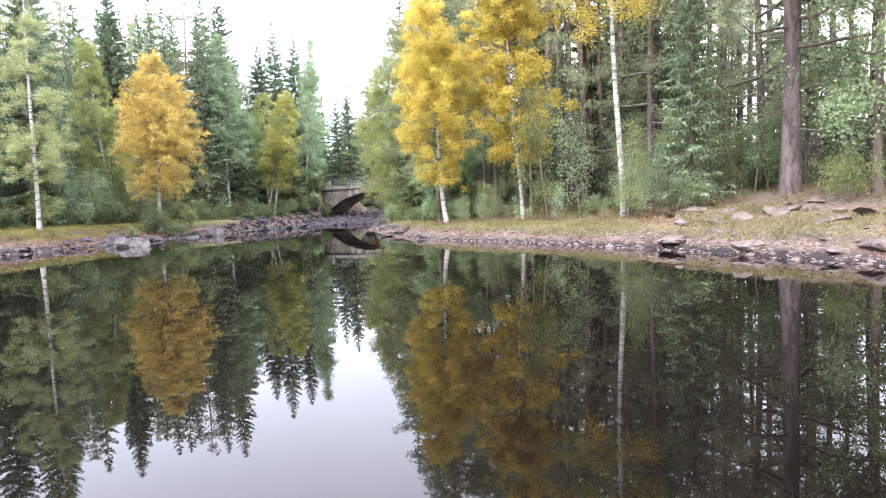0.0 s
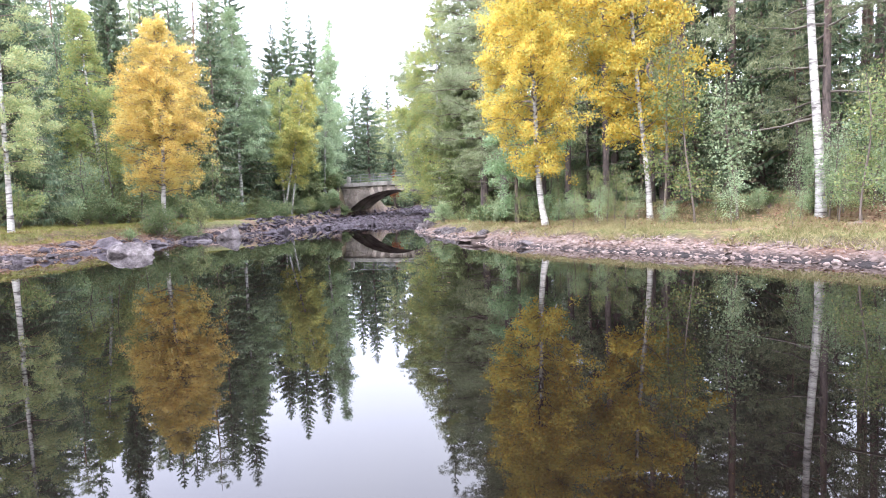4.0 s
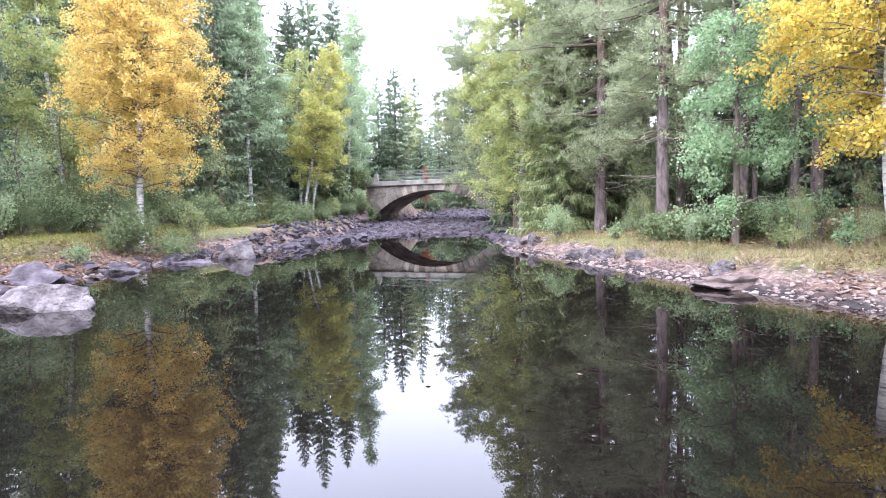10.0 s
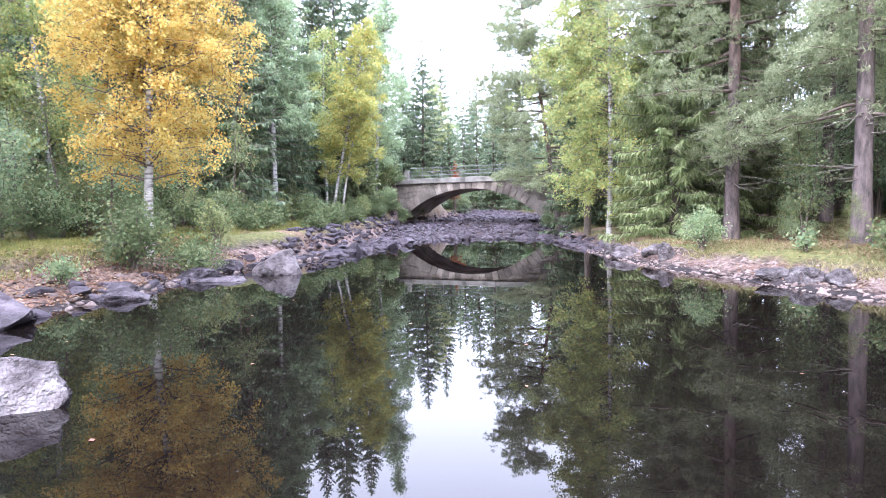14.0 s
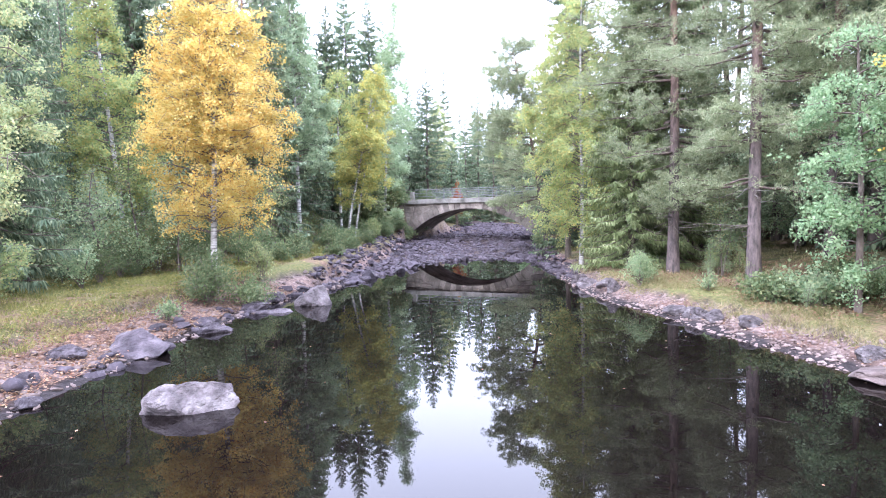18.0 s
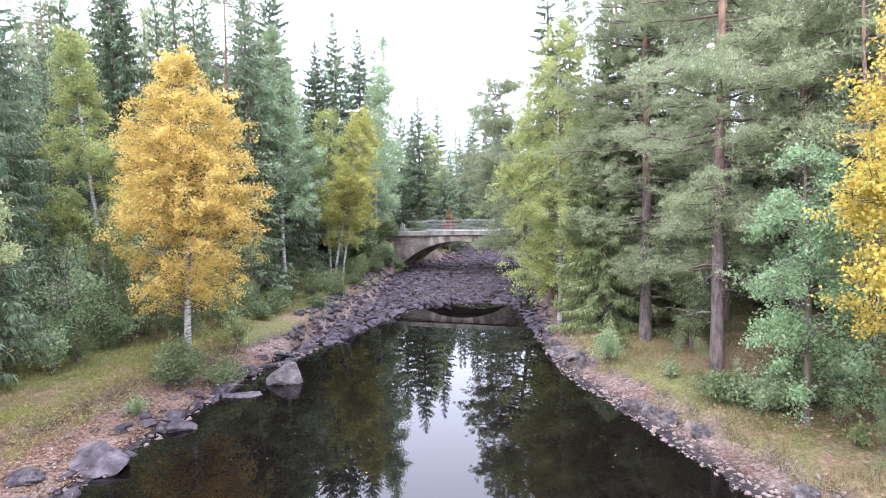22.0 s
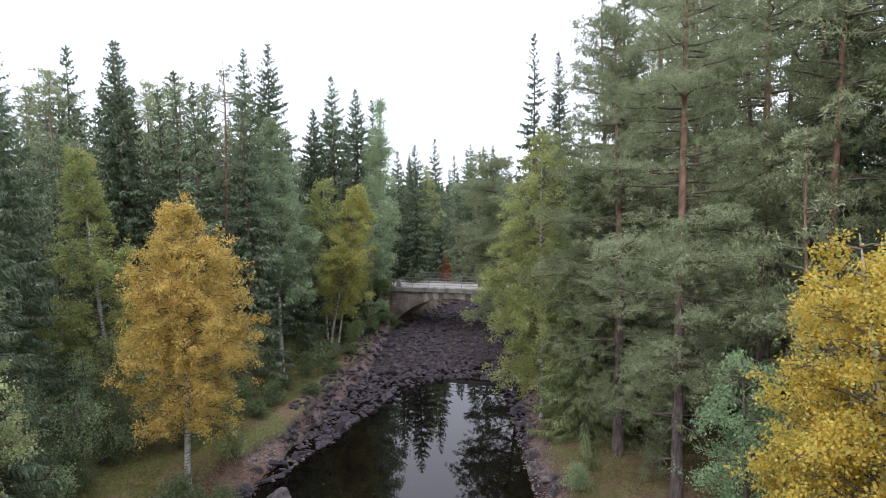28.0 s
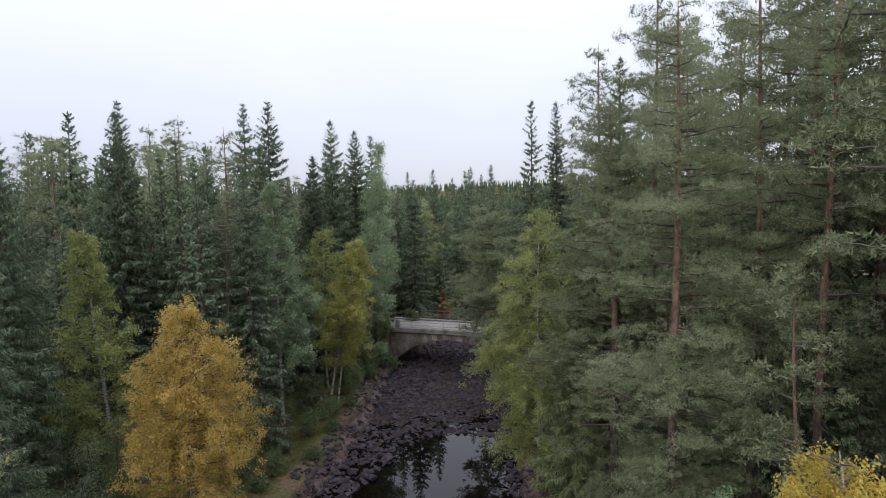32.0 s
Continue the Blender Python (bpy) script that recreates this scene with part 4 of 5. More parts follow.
def bevelled(bm, width):
    bmesh.ops.bevel(bm, geom=list(bm.edges), offset=width, segments=1, affect="EDGES")
    return bm


br = random.Random(4)
RING = 0.78
N = 27
for face_y, deep in ((0.0, 0.55), (DEPTH - 0.55, 0.55)):
    for i in range(N):
        a0, a1 = -SWEEP + 2 * SWEEP * i / N + 0.0012, -SWEEP + 2 * SWEEP * (i + 1) / N - 0.0012
        bm = bmesh.new()
        pr = br.uniform(-0.025, 0.02)
        top = RING + br.uniform(-0.03, 0.03)
        vs = []
        for yy in (face_y + pr, face_y + deep):
            for a, rr in ((a0, RAD), (a1, RAD), (a1, RAD + top), (a0, RAD + top)):
                vs.append(bm.verts.new((mid + math.sin(a) * rr, yy, CZ + math.cos(a) * rr)))
        for f in ((0, 1, 2, 3), (7, 6, 5, 4), (0, 4, 5, 1), (1, 5, 6, 2), (2, 6, 7, 3), (3, 7, 4, 0)):
            bm.faces.new([vs[k] for k in f])
        part("voussoir", bevelled(bm, 0.018), M_ASHLAR, bridge)
# barrel under the deck
bm = bmesh.new()
rows = []
for i in range(41):
    a = -SWEEP + 2 * SWEEP * i / 40
    rows.append([bm.verts.new((mid + math.sin(a) * rr, yy, CZ + math.cos(a) * rr)) for rr, yy in ((RAD + 0.02, 0.5), (RAD + 0.02, DEPTH - 0.5), (RAD + 0.5, DEPTH - 0.5), (RAD + 0.5, 0.5))])
for p, q in zip(rows, rows[1:]):
    for k in range(4):
        bm.faces.new((p[k], q[k], q[(k + 1) % 4], p[(k + 1) % 4]))
part("barrel_vault", bm, M_ASHLAR, bridge, "dark damp granite vault")


# spandrel courses of stones, cut by the ring
def ring_top(x):
    r2 = RAD + RING
    return CZ + math.sqrt(max(0.0, r2 * r2 - (x - mid) ** 2)) if abs(x - mid) < half + 0.55 else -9


WALL_A, WALL_B, CAP = -2.6, 15.5, 3.86
for face_y, deep in ((0.03, 0.5), (DEPTH - 0.53, 0.5)):
    z = 0.0
    while z < CAP - 0.05:
        hh = min(br.uniform(0.34, 0.5), CAP - z)
        x = WALL_A + br.uniform(-0.3, 0.2)
        while x < WALL_B:
            ln = br.uniform(0.55, 1.1)
            x1 = min(x + ln, WALL_B)
            lows = [max(z, ring_top(x + 0.012)), max(z, ring_top(x1 - 0.012))]
            inner = abs((x + x1) / 2 - mid) < half - 0.4
            if not (inner and ring_top((x + x1) / 2) < z - 0.2 and z < SPRING) and min(lows) < z + hh - 0.06 and not (inner and z + hh < ring_top((x + x1) / 2)):
                bm = bmesh.new()
                j, pr = 0.007, br.uniform(-0.025, 0.025)
                zz = [min(lows[0] + j, z + hh - 0.03), min(lows[1] + j, z + hh - 0.03)]
                vs = [bm.verts.new(c) for c in ((x + j, face_y + pr, zz[0]), (x1 - j, face_y + pr, zz[1]), (x1 - j, face_y + pr, z + hh - j), (x + j, face_y + pr, z + hh - j),
                                                (x + j, face_y + deep, zz[0]), (x1 - j, face_y + deep, zz[1]), (x1 - j, face_y + deep, z + hh - j), (x + j, face_y + deep, z + hh - j))]
                for f in ((0, 1, 2, 3), (7, 6, 5, 4), (0, 4, 5, 1), (1, 5, 6, 2), (2, 6, 7, 3), (3, 7, 4, 0)):
                    bm.faces.new([vs[k] for k in f])
                part("wall_stone", bevelled(bm, 0.02), M_ASHLAR, bridge)
            x = x1
        z += hh
# filling behind the stones
for xa, xb in ((WALL_A + 0.1, ARC_A - 0.25), (ARC_B + 0.25, WALL_B - 0.1)):
    bm = bmesh.new()
    block(bm, xa, xb, 0.35, DEPTH - 0.35, -0.4, CAP - 0.1)
    part("abutment_core", bm, M_ASHLAR, bridge)
for yy in (0.12, DEPTH - 0.42):
    bm = bmesh.new()
    prof = [(ARC_A + 0.05 + (ARC_B - ARC_A - 0.1) * i / 30) for i in range(31)]
    lo = [[bm.verts.new((x, y2, max(ring_top(x) - 0.3, SPRING))) for x in prof] for y2 in (yy, yy + 0.3)]
    hi = [[bm.verts.new((x, y2, CAP - 0.02)) for x in prof] for y2 in (yy, yy + 0.3)]
    for i in range(30):
        bm.faces.new((lo[0][i], lo[0][i + 1], hi[0][i + 1], hi[0][i]))
        bm.faces.new((lo[1][i + 1], lo[1][i], hi[1][i], hi[1][i + 1]))
        bm.faces.new((hi[0][i], hi[0][i + 1], hi[1][i + 1], hi[1][i]))
        bm.faces.new((lo[0][i + 1], lo[0][i], lo[1][i], lo[1][i + 1]))
    part("mortar_core", bm, M_ASHLAR, bridge)
bm = bmesh.new()
block(bm, WALL_A, WALL_B, 0.5, DEPTH - 0.5, CAP + 0.004, CAP + 0.22)
part("deck_slab", bm, M_CONCRETE, bridge)
for yy, yb in ((-0.14, 0.5), (DEPTH - 0.5, DEPTH + 0.14)):
    x = WALL_A
    while x < WALL_B - 0.2:
        x1 = min(x + br.uniform(2.2, 2.9), WALL_B)
        bm = bmesh.new()
        block(bm, x + 0.008, x1 - 0.008, yy + br.uniform(-0.01, 0.01), yb, CAP + 0.006, CAP + 0.42 + br.uniform(-0.015, 0.015))
        part("coping_slab", bevelled(bm, 0.03), M_CONCRETE, bridge)
        x = x1
# end pillars and railing
for x, yy in ((-0.2, 0.14), (-0.2, DEPTH - 0.14), (14.6, 0.14), (14.6, DEPTH - 0.14)):
    bm = bmesh.new()
    block(bm, x - 0.22, x + 0.22, yy - 0.18, yy + 0.18, CAP + 0.42, CAP + 1.12)
    for v in bm.verts:
        if v.co.z > CAP + 1:
            v.co.x, v.co.y = x + (v.co.x - x) * 0.72, yy + (v.co.y - yy) * 0.8
    part("end_pillar", bevelled(bm, 0.04), M_CONCRETE, bridge)
for yy in (0.12, DEPTH - 0.12):
    bag = Bag()
    bag.tube([(0.0, yy, CAP + 1.26), (7, yy, CAP + 1.266), (14.5, yy, CAP + 1.26)], [0.022] * 3, 8)
    handrail = part_of("handrail", bag.mesh("handrail", M_RAIL), bridge, "thin grey steel handrail")
    for i in range(9):
        x = 1.2 + i * 1.6
        bag = Bag()
        bag.tube([(x, yy, CAP + 0.4), (x, yy, CAP + 1.28)], [0.028, 0.024], 8)
        part_of("railing_post", bag.mesh("railing_post", M_RAIL), handrail)
    for z in (0.66, 0.96):
        bag = Bag()
        bag.tube([(0.0, yy, CAP + z), (7, yy, CAP + z + 0.006), (14.5, yy, CAP + z)], [0.018] * 3, 8)
        part_of("railing_rail", bag.mesh("railing_rail", M_RAIL), handrail)


# ---- stones ----
def stone_mesh(seed, detail=2, flat=0.6, mat=None, rugged=0.35, point=0.0):
    r = random.Random(seed)
    bm = bmesh.new()
    bmesh.ops.create_icosphere(bm, subdivisions=detail, radius=1.0)
    off = Vector((r.uniform(0, 50), r.uniform(0, 50), r.uniform(0, 50)))
    cuts = [(Vector((r.gauss(0, 1), r.gauss(0, 1), r.gauss(0, 1))).normalized(), r.uniform(0.5, 0.85)) for _ in range(9)]
    sx, sy = r.uniform(0.8, 1.25), r.uniform(0.7, 1.0)
    for v in bm.verts:
        c = v.co.copy()
        for nrm, d in cuts:
            over = c.dot(nrm) - d
            if over > 0:
                c -= nrm * over * 0.9
        c *= 1 + rugged * 0.5 * noise.noise(c * 1.4 + off) + rugged * 0.22 * noise.noise(c * 4 + off)
        slim = 1 - point * max(c.z + 0.3, 0)
        v.co = Vector((c.x * sx * slim, c.y * sy * slim, c.z * flat))
    me = bpy.data.meshes.new("stone")
    bm.to_mesh(me)
    bm.free()
    me.materials.append(mat or M_STONE)
    return me


BOULDERS = [(-14.57, 27.15, 0.6, 0.85, 0.0, "large pale grey boulder lying in the water"), (-15.1, 38.4, 0.9, 0.95, 30.0, "pointed pale grey boulder standing in the water"), (-17.6, 31.3, 0.95, 0.42, 60.0, "broad violet-grey boulder on the shore"),
            (-18.6, 30.0, 0.42, 0.5, 10.0, "grey boulder on the leafy shore"), (-18.4, 28.5, 0.36, 0.5, 80.0, "small grey boulder on the shore"), (-17.6, 27.4, 0.34, 0.35, 130.0, "low wet boulder at the water's edge"),
            (-16.9, 33.8, 0.55, 0.4, 20.0, "flat stone at the water's edge"), (-17.4, 34.6, 0.42, 0.5, 200.0, "blunt grey stone on the shore"), (-16.2, 36.8, 0.6, 0.35, 0.0, "flat dark slab by the water"), (-16.9, 39.4, 0.45, 0.55, 90.0, "angular dark boulder on the shore"),
            (-16.9, 37.2, 0.5, 0.5, 45.0, "angular dark stone on the shore"), (-4.75, 42.6, 0.45, 0.8, 0.0, "grey boulder on the shore below a birch"), (-4.7, 41.3, 0.5, 0.5, 40.0, "rounded boulder at the water's edge"), (-4.3, 40.0, 0.5, 0.55, 140.0, "low grey boulder at the water's edge"),
            (-4.3, 38.9, 0.4, 0.9, 70.0, "rounded violet boulder on the bank"), (-3.6, 34.7, 0.34, 0.5, 10.0, "grey boulder on the shingle"), (-3.35, 34.0, 0.36, 0.6, 100.0, "small rounded boulder on the shingle"), (-3.1, 33.4, 0.32, 0.7, 70.0, "round pale boulder on the shingle"),
            (-2.7, 32.2, 0.36, 0.8, 30.0, "round violet-grey boulder on the bank"), (-2.3, 27.9, 0.6, 0.36, 15.0, "flat pale slab at the water's edge"), (-1.0, 24.6, 0.3, 0.4, 0.0, "low stone on the shingle"), (-2.0, 28.9, 0.35, 0.5, 60.0, "small pale stone on the shingle"),
            (5.9, 14.9, 0.5, 0.3, 60.0, "flat pale slab on the shingle"), (6.8, 12.9, 0.45, 0.3, 0.0, "flat pale slab on the shingle"), (-17.6, 25.6, 0.5, 0.4, 0.0, "flat violet stone on the shore"), (-18.2, 24.4, 0.6, 0.3, 50.0, "flat violet slab on the shore"), (-7.6, 57.6, 0.4, 0.4, 0.0, "flat stone breaking the water"), (-6.3, 55.9, 0.35, 0.4, 70.0, "flat stone breaking the water")]
for q, (x, y, s, fl, turn, label) in enumerate(BOULDERS):
    ob = tagged(new("boulder", stone_mesh(300 + q, 4, fl, M_PINKSTONE if "pale" in label and "slab" in label else M_PALEROCK if "pale" in label or x > -6 else M_BOULDER, 0.4 if "pointed" in label else 0.55, 0.36 if "pointed" in label else 0.0)), label, "boulder", "boulders of the shore")
    ob.matrix_basis = pose(x, y, max(ground_z(x, y), -0.12) + s * fl * 0.25, 0, 0, turn) @ Matrix.Scale(s, 4)
def rubble_mesh(seed, flat, mat):
    """A broken, angular stone."""
    r = random.Random(seed)
    bm = bmesh.new()
    for _ in range(13):
        v = Vector((r.gauss(0, 1), r.gauss(0, 1), r.gauss(0, 1))).normalized() * r.uniform(0.8, 1.1)
        bm.verts.new((v.x * 1.1, v.y * 0.8, v.z * flat))
    hull = bmesh.ops.convex_hull(bm, input=list(bm.verts))
    bmesh.ops.delete(bm, geom=[g for g in hull["geom_interior"] if isinstance(g, bmesh.types.BMVert)], context="VERTS")
    bmesh.ops.triangulate(bm, faces=list(bm.faces))
    me = bpy.data.meshes.new("stone")
    bm.to_mesh(me)
    bm.free()
    me.materials.append(mat)
    return me


SHAPES = [rubble_mesh(400 + q, 0.3 + 0.08 * (q % 6), M_STONE) for q in range(14)]
PINKS = [rubble_mesh(430 + q, 0.3 + 0.08 * (q % 4), M_PINKSTONE) for q in range(8)]


def scatter(n, x0, x1, y0, y1, test, seed):
    r = np.random.default_rng(seed)
    x, y = r.uniform(x0, x1, n * 8), r.uniform(y0, y1, n * 8)
    h, sh, fl, wt = land(x, y)
    dw, dc = edge_gap(x, y, WATER_EDGE), edge_gap(x, y, CHANNEL)
    ok = test(x, y, h, dw, dc)
    return np.stack([x[ok][:n], y[ok][:n], h[ok][:n]], 1), r


def stone_field(n, area, test, seed, lo, hi, shapes, power=2.5):
    pts, r = scatter(n, *area, test, seed)
    V, F, base = [], [], 0
    srcs = []
    for me_ in shapes:
        co = np.zeros(len(me_.vertices) * 3)
        me_.vertices.foreach_get("co", co)
        tri = np.zeros(len(me_.polygons) * 3, dtype=np.int32)
        me_.loops.foreach_get("vertex_index", tri)
        srcs.append((co.reshape(-1, 3), tri.reshape(-1, 3)))
    for p in pts:
        co, tri = srcs[int(r.integers(len(srcs)))]
        s = lo + (hi - lo) * r.uniform() ** power
        e = np.array(Euler((r.normal() * 0.3, r.normal() * 0.3, r.uniform(0, 6.28))).to_matrix())
        V.append(co @ e.T * s + p + np.array([0, 0, s * 0.12]))
        F.append(tri + base)
        base += len(co)
    return np.concatenate(V), np.concatenate(F)


# the larger stones of the stream bed, one by one
pts, r = scatter(230, -17, -1, 44, 72, lambda x, y, h, dw, dc: (dc < 0.4) & (dw > -0.6) & (h < 1.4), 61)
for p in pts:
    ob = tagged(new("stone", SHAPES[int(r.integers(14))]), "grey angular stone of the dry stream bed", "stone", "stones of the stream bed")
    s = 0.2 + 0.36 * r.uniform() ** 2
    ob.matrix_basis = pose(*(p + [0, 0, s * 0.12]), r.normal() * 12, r.normal() * 12, r.uniform(0, 360)) @ Matrix.Scale(s, 4)
pts, r = scatter(60, -22, -13, 14, 49, lambda x, y, h, dw, dc: (dw > -0.4) & (dw < 1.0) & ((y > 38) | (np.sin(x * 91 + y * 57) > 0.1)), 62)
for p in pts:
    ob = tagged(new("stone", SHAPES[int(r.integers(14))]), "weathered grey stone on the leaf-strewn shore", "stone", "stones of the shore")
    s = 0.16 + 0.3 * r.uniform() ** 2.5
    ob.matrix_basis = pose(*(p + [0, 0, s * 0.1]), r.normal() * 10, r.normal() * 10, r.uniform(0, 360)) @ Matrix.Scale(s, 4)
V, F = stone_field(9500, (-20, 2, 44, 96), lambda x, y, h, dw, dc: (dc < np.where((x < -9) & (y > 47), 1.5, 0.5)) & (dw > -0.3) & (h < 1.6), 63, 0.05, 0.30, SHAPES, 3.2)
tagged(new("stream_bed_stones", mesh_from("stream_bed_stones", V, F, M_STONE)), "rubble of grey stones filling the dry stream bed", "stones", kind="stuff")
V, F = stone_field(2400, (-24, -13, 10, 48), lambda x, y, h, dw, dc: (dw > -0.4) & (dw < 1.7), 64, 0.03, 0.17, SHAPES, 4.0)
tagged(new("shore_stones", mesh_from("shore_stones", V, F, M_PINKSTONE)), "small grey stones along the shore", "stones", kind="stuff")
V, F = stone_field(900, (-22, -13, 12, 48), lambda x, y, h, dw, dc: (dw > -0.3) & (dw < 0.7) & (waves(x, y, 3.0, 23) > 0.1), 68, 0.04, 0.3, SHAPES, 3.0)
tagged(new("waterline_stones", mesh_from("waterline_stones", V, F, M_STONE)), "wet violet-grey stones along the waterline", "stones", kind="stuff")
V, F = stone_field(13000, (-6, 12, 4, 50), lambda x, y, h, dw, dc: (dw > -0.25) & (dw < 1.2), 65, 0.02, 0.10, PINKS, 4.0)
tagged(new("shingle", mesh_from("shingle", V, F, M_PINKSTONE)), "pinkish shingle along the waterline", "stones", kind="stuff")


# ---- grass, undergrowth, fallen leaves ----
def tufts(n, area, test, seed, each, tall, label, name, mat, wide=0.02):
    pts, r = scatter(n, *area, test, seed)
    m = len(pts)
    o = np.repeat(pts, each, 0) + r.normal(size=(m * each, 3)) * np.array([0.17, 0.17, 0])
    o[:, 2] -= 0.02
    w = unit(r.normal(size=o.shape) * np.array([0.75, 0.75, 0.15]) + np.array([0, 0, 1.0]))
    L = np.repeat(tall * r.uniform(0.4, 1.2, m), each) * r.uniform(0.6, 1.1, m * each)
    tagged(new(name, blades(name, o, w, L, wide, mat, r)), label, "grass", kind="stuff")


SHORE = lambda x: np.where(x > -9, 0.95, 2.0)
tufts(11500, (-34, -13, 8, 72), lambda x, y, h, dw, dc: (dc > SHORE(x) - 0.1) & (dc < 10) & (np.random.default_rng(1).uniform(size=x.shape) < np.exp(-(dc - 2.9) / 4)), 71, 15, 0.22, "yellowing tufts of grass on the bank", "bank_grass", M_GRASS, 0.014)
tufts(10500, (-6, 22, 2, 66), lambda x, y, h, dw, dc: (dc > SHORE(x) - 0.1) & (dc < 12) & (waves(x, y, 2.6, 21) > -0.2) & (np.random.default_rng(2).uniform(size=x.shape) < np.exp(-(dc - 1.5) / 4)), 72, 13, 0.24, "straw-coloured grass along the bank", "bank_grass", M_STRAW, 0.014)


def fallen(n, area, test, seed, size, mat=None, label="brown and orange leaves strewn on the shore"):
    pts, r = scatter(n, *area, test, seed)
    at = pts + np.array([0, 0, 1.0]) * (0.02 + 0.05 * np.abs(r.normal(size=len(pts))))[:, None]
    u = unit(r.normal(size=at.shape) * np.array([1, 1, 0.25]))
    w = unit(np.cross(u, np.array([0, 0, 1.0]) + r.normal(size=at.shape) * 0.25))
    s = size * r.uniform(0.6, 1.3, len(at))[:, None]
    v = np.stack([at - u * s * 0.5, at + w * s * 0.4, at + u * s * 0.5, at - w * s * 0.4], 1).reshape(-1, 3)
    tagged(new("fallen_leaves", mesh_from("fallen_leaves", v, np.arange(len(v)).reshape(-1, 4), mat or M_LITTER)), label, "leaves", kind="stuff")


fallen(30000, (-24, -14, 14, 41.5), lambda x, y, h, dw, dc: (dw > 0.1) & (dw < 2.9), 75, 0.06)
fallen(5000, (-26, -15, 14, 46), lambda x, y, h, dw, dc: (dw > 2.6) & (dw < 8), 76, 0.06, M_YELLOWFALL, "yellow birch leaves scattered over the grass")
fallen(11000, (-5, 9, 14, 44), lambda x, y, h, dw, dc: (dw > 2.2 + 1.1 * np.sin(y * 0.9) + 0.6 * np.sin(x * 1.7)) & (dw < 7), 77, 0.075, None, "brown leaf litter under the trees of the bank")
fallen(5000, (-6, 9, 10, 48), lambda x, y, h, dw, dc: (dw > 0.2) & (dw < 2.4), 78, 0.05, None, "small brown leaves on the shingle")


def bush(name, label, seed, wide, high, count, size, mat, group="", stems=14):
    """A shrub: thin stems fanning from the ground, hung with leaves."""
    r = np.random.default_rng(seed)
    root = tagged(new(name), label, "shrub", group)
    bag, at = Bag(), []
    for _ in range(stems):
        a, k = r.uniform(0, 6.28), r.uniform(0.1, 1)
        s = np.linspace(0, 1, 5)[:, None]
        tip = np.array([math.cos(a) * wide * k, math.sin(a) * wide * k, high * r.uniform(0.35, 1.0) * (1.15 - 0.45 * k)])
        line = tip * s * np.array([1, 1, 1]) + np.array([0, 0, 0.18 * high]) * np.sin(s * 3.14) + r.normal(size=(5, 3)) * 0.03 * s
        line[0, 2] = -0.1
        bag.tube(line, 0.014 * (1.1 - s[:, 0]) + 0.003, 4)
        q = r.uniform(0.3, 1, 26)
        at.append(np.stack([np.interp(q, s[:, 0], line[:, c]) for c in range(3)], 1) + r.normal(size=(26, 3)) * 0.13 * wide)
    tagged(part_of("twig_work", bag.mesh("twig_work", M_BRANCH), root), kind="stuff")
    at = np.concatenate(at)
    o = at[r.integers(0, len(at), count)] + r.normal(size=(count, 3)) * 0.08
    o[:, 2] = np.abs(o[:, 2]) + 0.03
    part_of("foliage", leaves("foliage", o, size, mat, r, 0.2), root)
    return root


place(bush("shrub", "spreading green willow bush at the edge of the bank", 81, 1.15, 1.6, 5200, 0.08, M_UNDER, stems=40), -18.3, 36.9)
place(bush("shrub", "low arm of a willow bush over the shore", 181, 0.95, 1.0, 2600, 0.08, M_UNDER, stems=24), -17.2, 37.7)
place(bush("shrub", "small grey willow shoot on the bank", 182, 0.4, 0.6, 700, 0.07, M_GREEN, stems=10), -18.4, 34.2)
for q, (x, y, s, h) in enumerate(((-20.5, 41.6, 1.0, 1.4), (-23.4, 42.6, 1.1, 1.5), (-24.6, 39.6, 1.0, 1.2), (-21.3, 44.6, 1.2, 1.9), (-19.4, 43.8, 0.9, 1.2), (-18.4, 45.6, 0.7, 0.8), (-24.6, 36.4, 1.2, 1.5), (-23.6, 31.0, 1.0, 1.1), (-19.8, 46.4, 1.2, 1.6), (-18.2, 47.6, 0.9, 1.2), (-17.6, 52.6, 1.0, 1.4), (-16.9, 56.6, 0.9, 1.3), (-16.6, 60.4, 0.9, 1.5), (-16.6, 49.6, 0.6, 0.5), (-16.4, 53.8, 0.6, 0.6), (-16.0, 58.4, 0.6, 0.7), (-15.5, 64.4, 0.8, 1.1), (-15.4, 66.4, 0.8, 1.3))):
    place(bush("shrub", "grey-green thicket of young rowan and willow", 260 + q, s, h, 2300, 0.105, M_UNDER, "thicket of the left bank", stems=26), x, y)
place(bush("shrub", "small bush with pale ochre leaves under the birches", 280, 0.7, 1.7, 1500, 0.09, M_PALE, "", stems=18), -17.9, 41.2)
for q, (x, y, s, h) in enumerate(((-1.5, 33.6, 0.9, 0.8), (-0.7, 33.0, 1.0, 1.0), (0.5, 33.2, 1.1, 1.1), (0.9, 34.4, 1.1, 1.0), (1.8, 33.8, 1.2, 0.9), (-1.6, 45.0, 1.0, 1.2))):
    place(bush("shrub", "dense dark green bilberry and rowan scrub below the pines", 290 + q, s, h, 2700, 0.095, (M_UNDER, M_GREEN, M_UNDER)[q % 3], "scrub below the pines", stems=26), x, y)
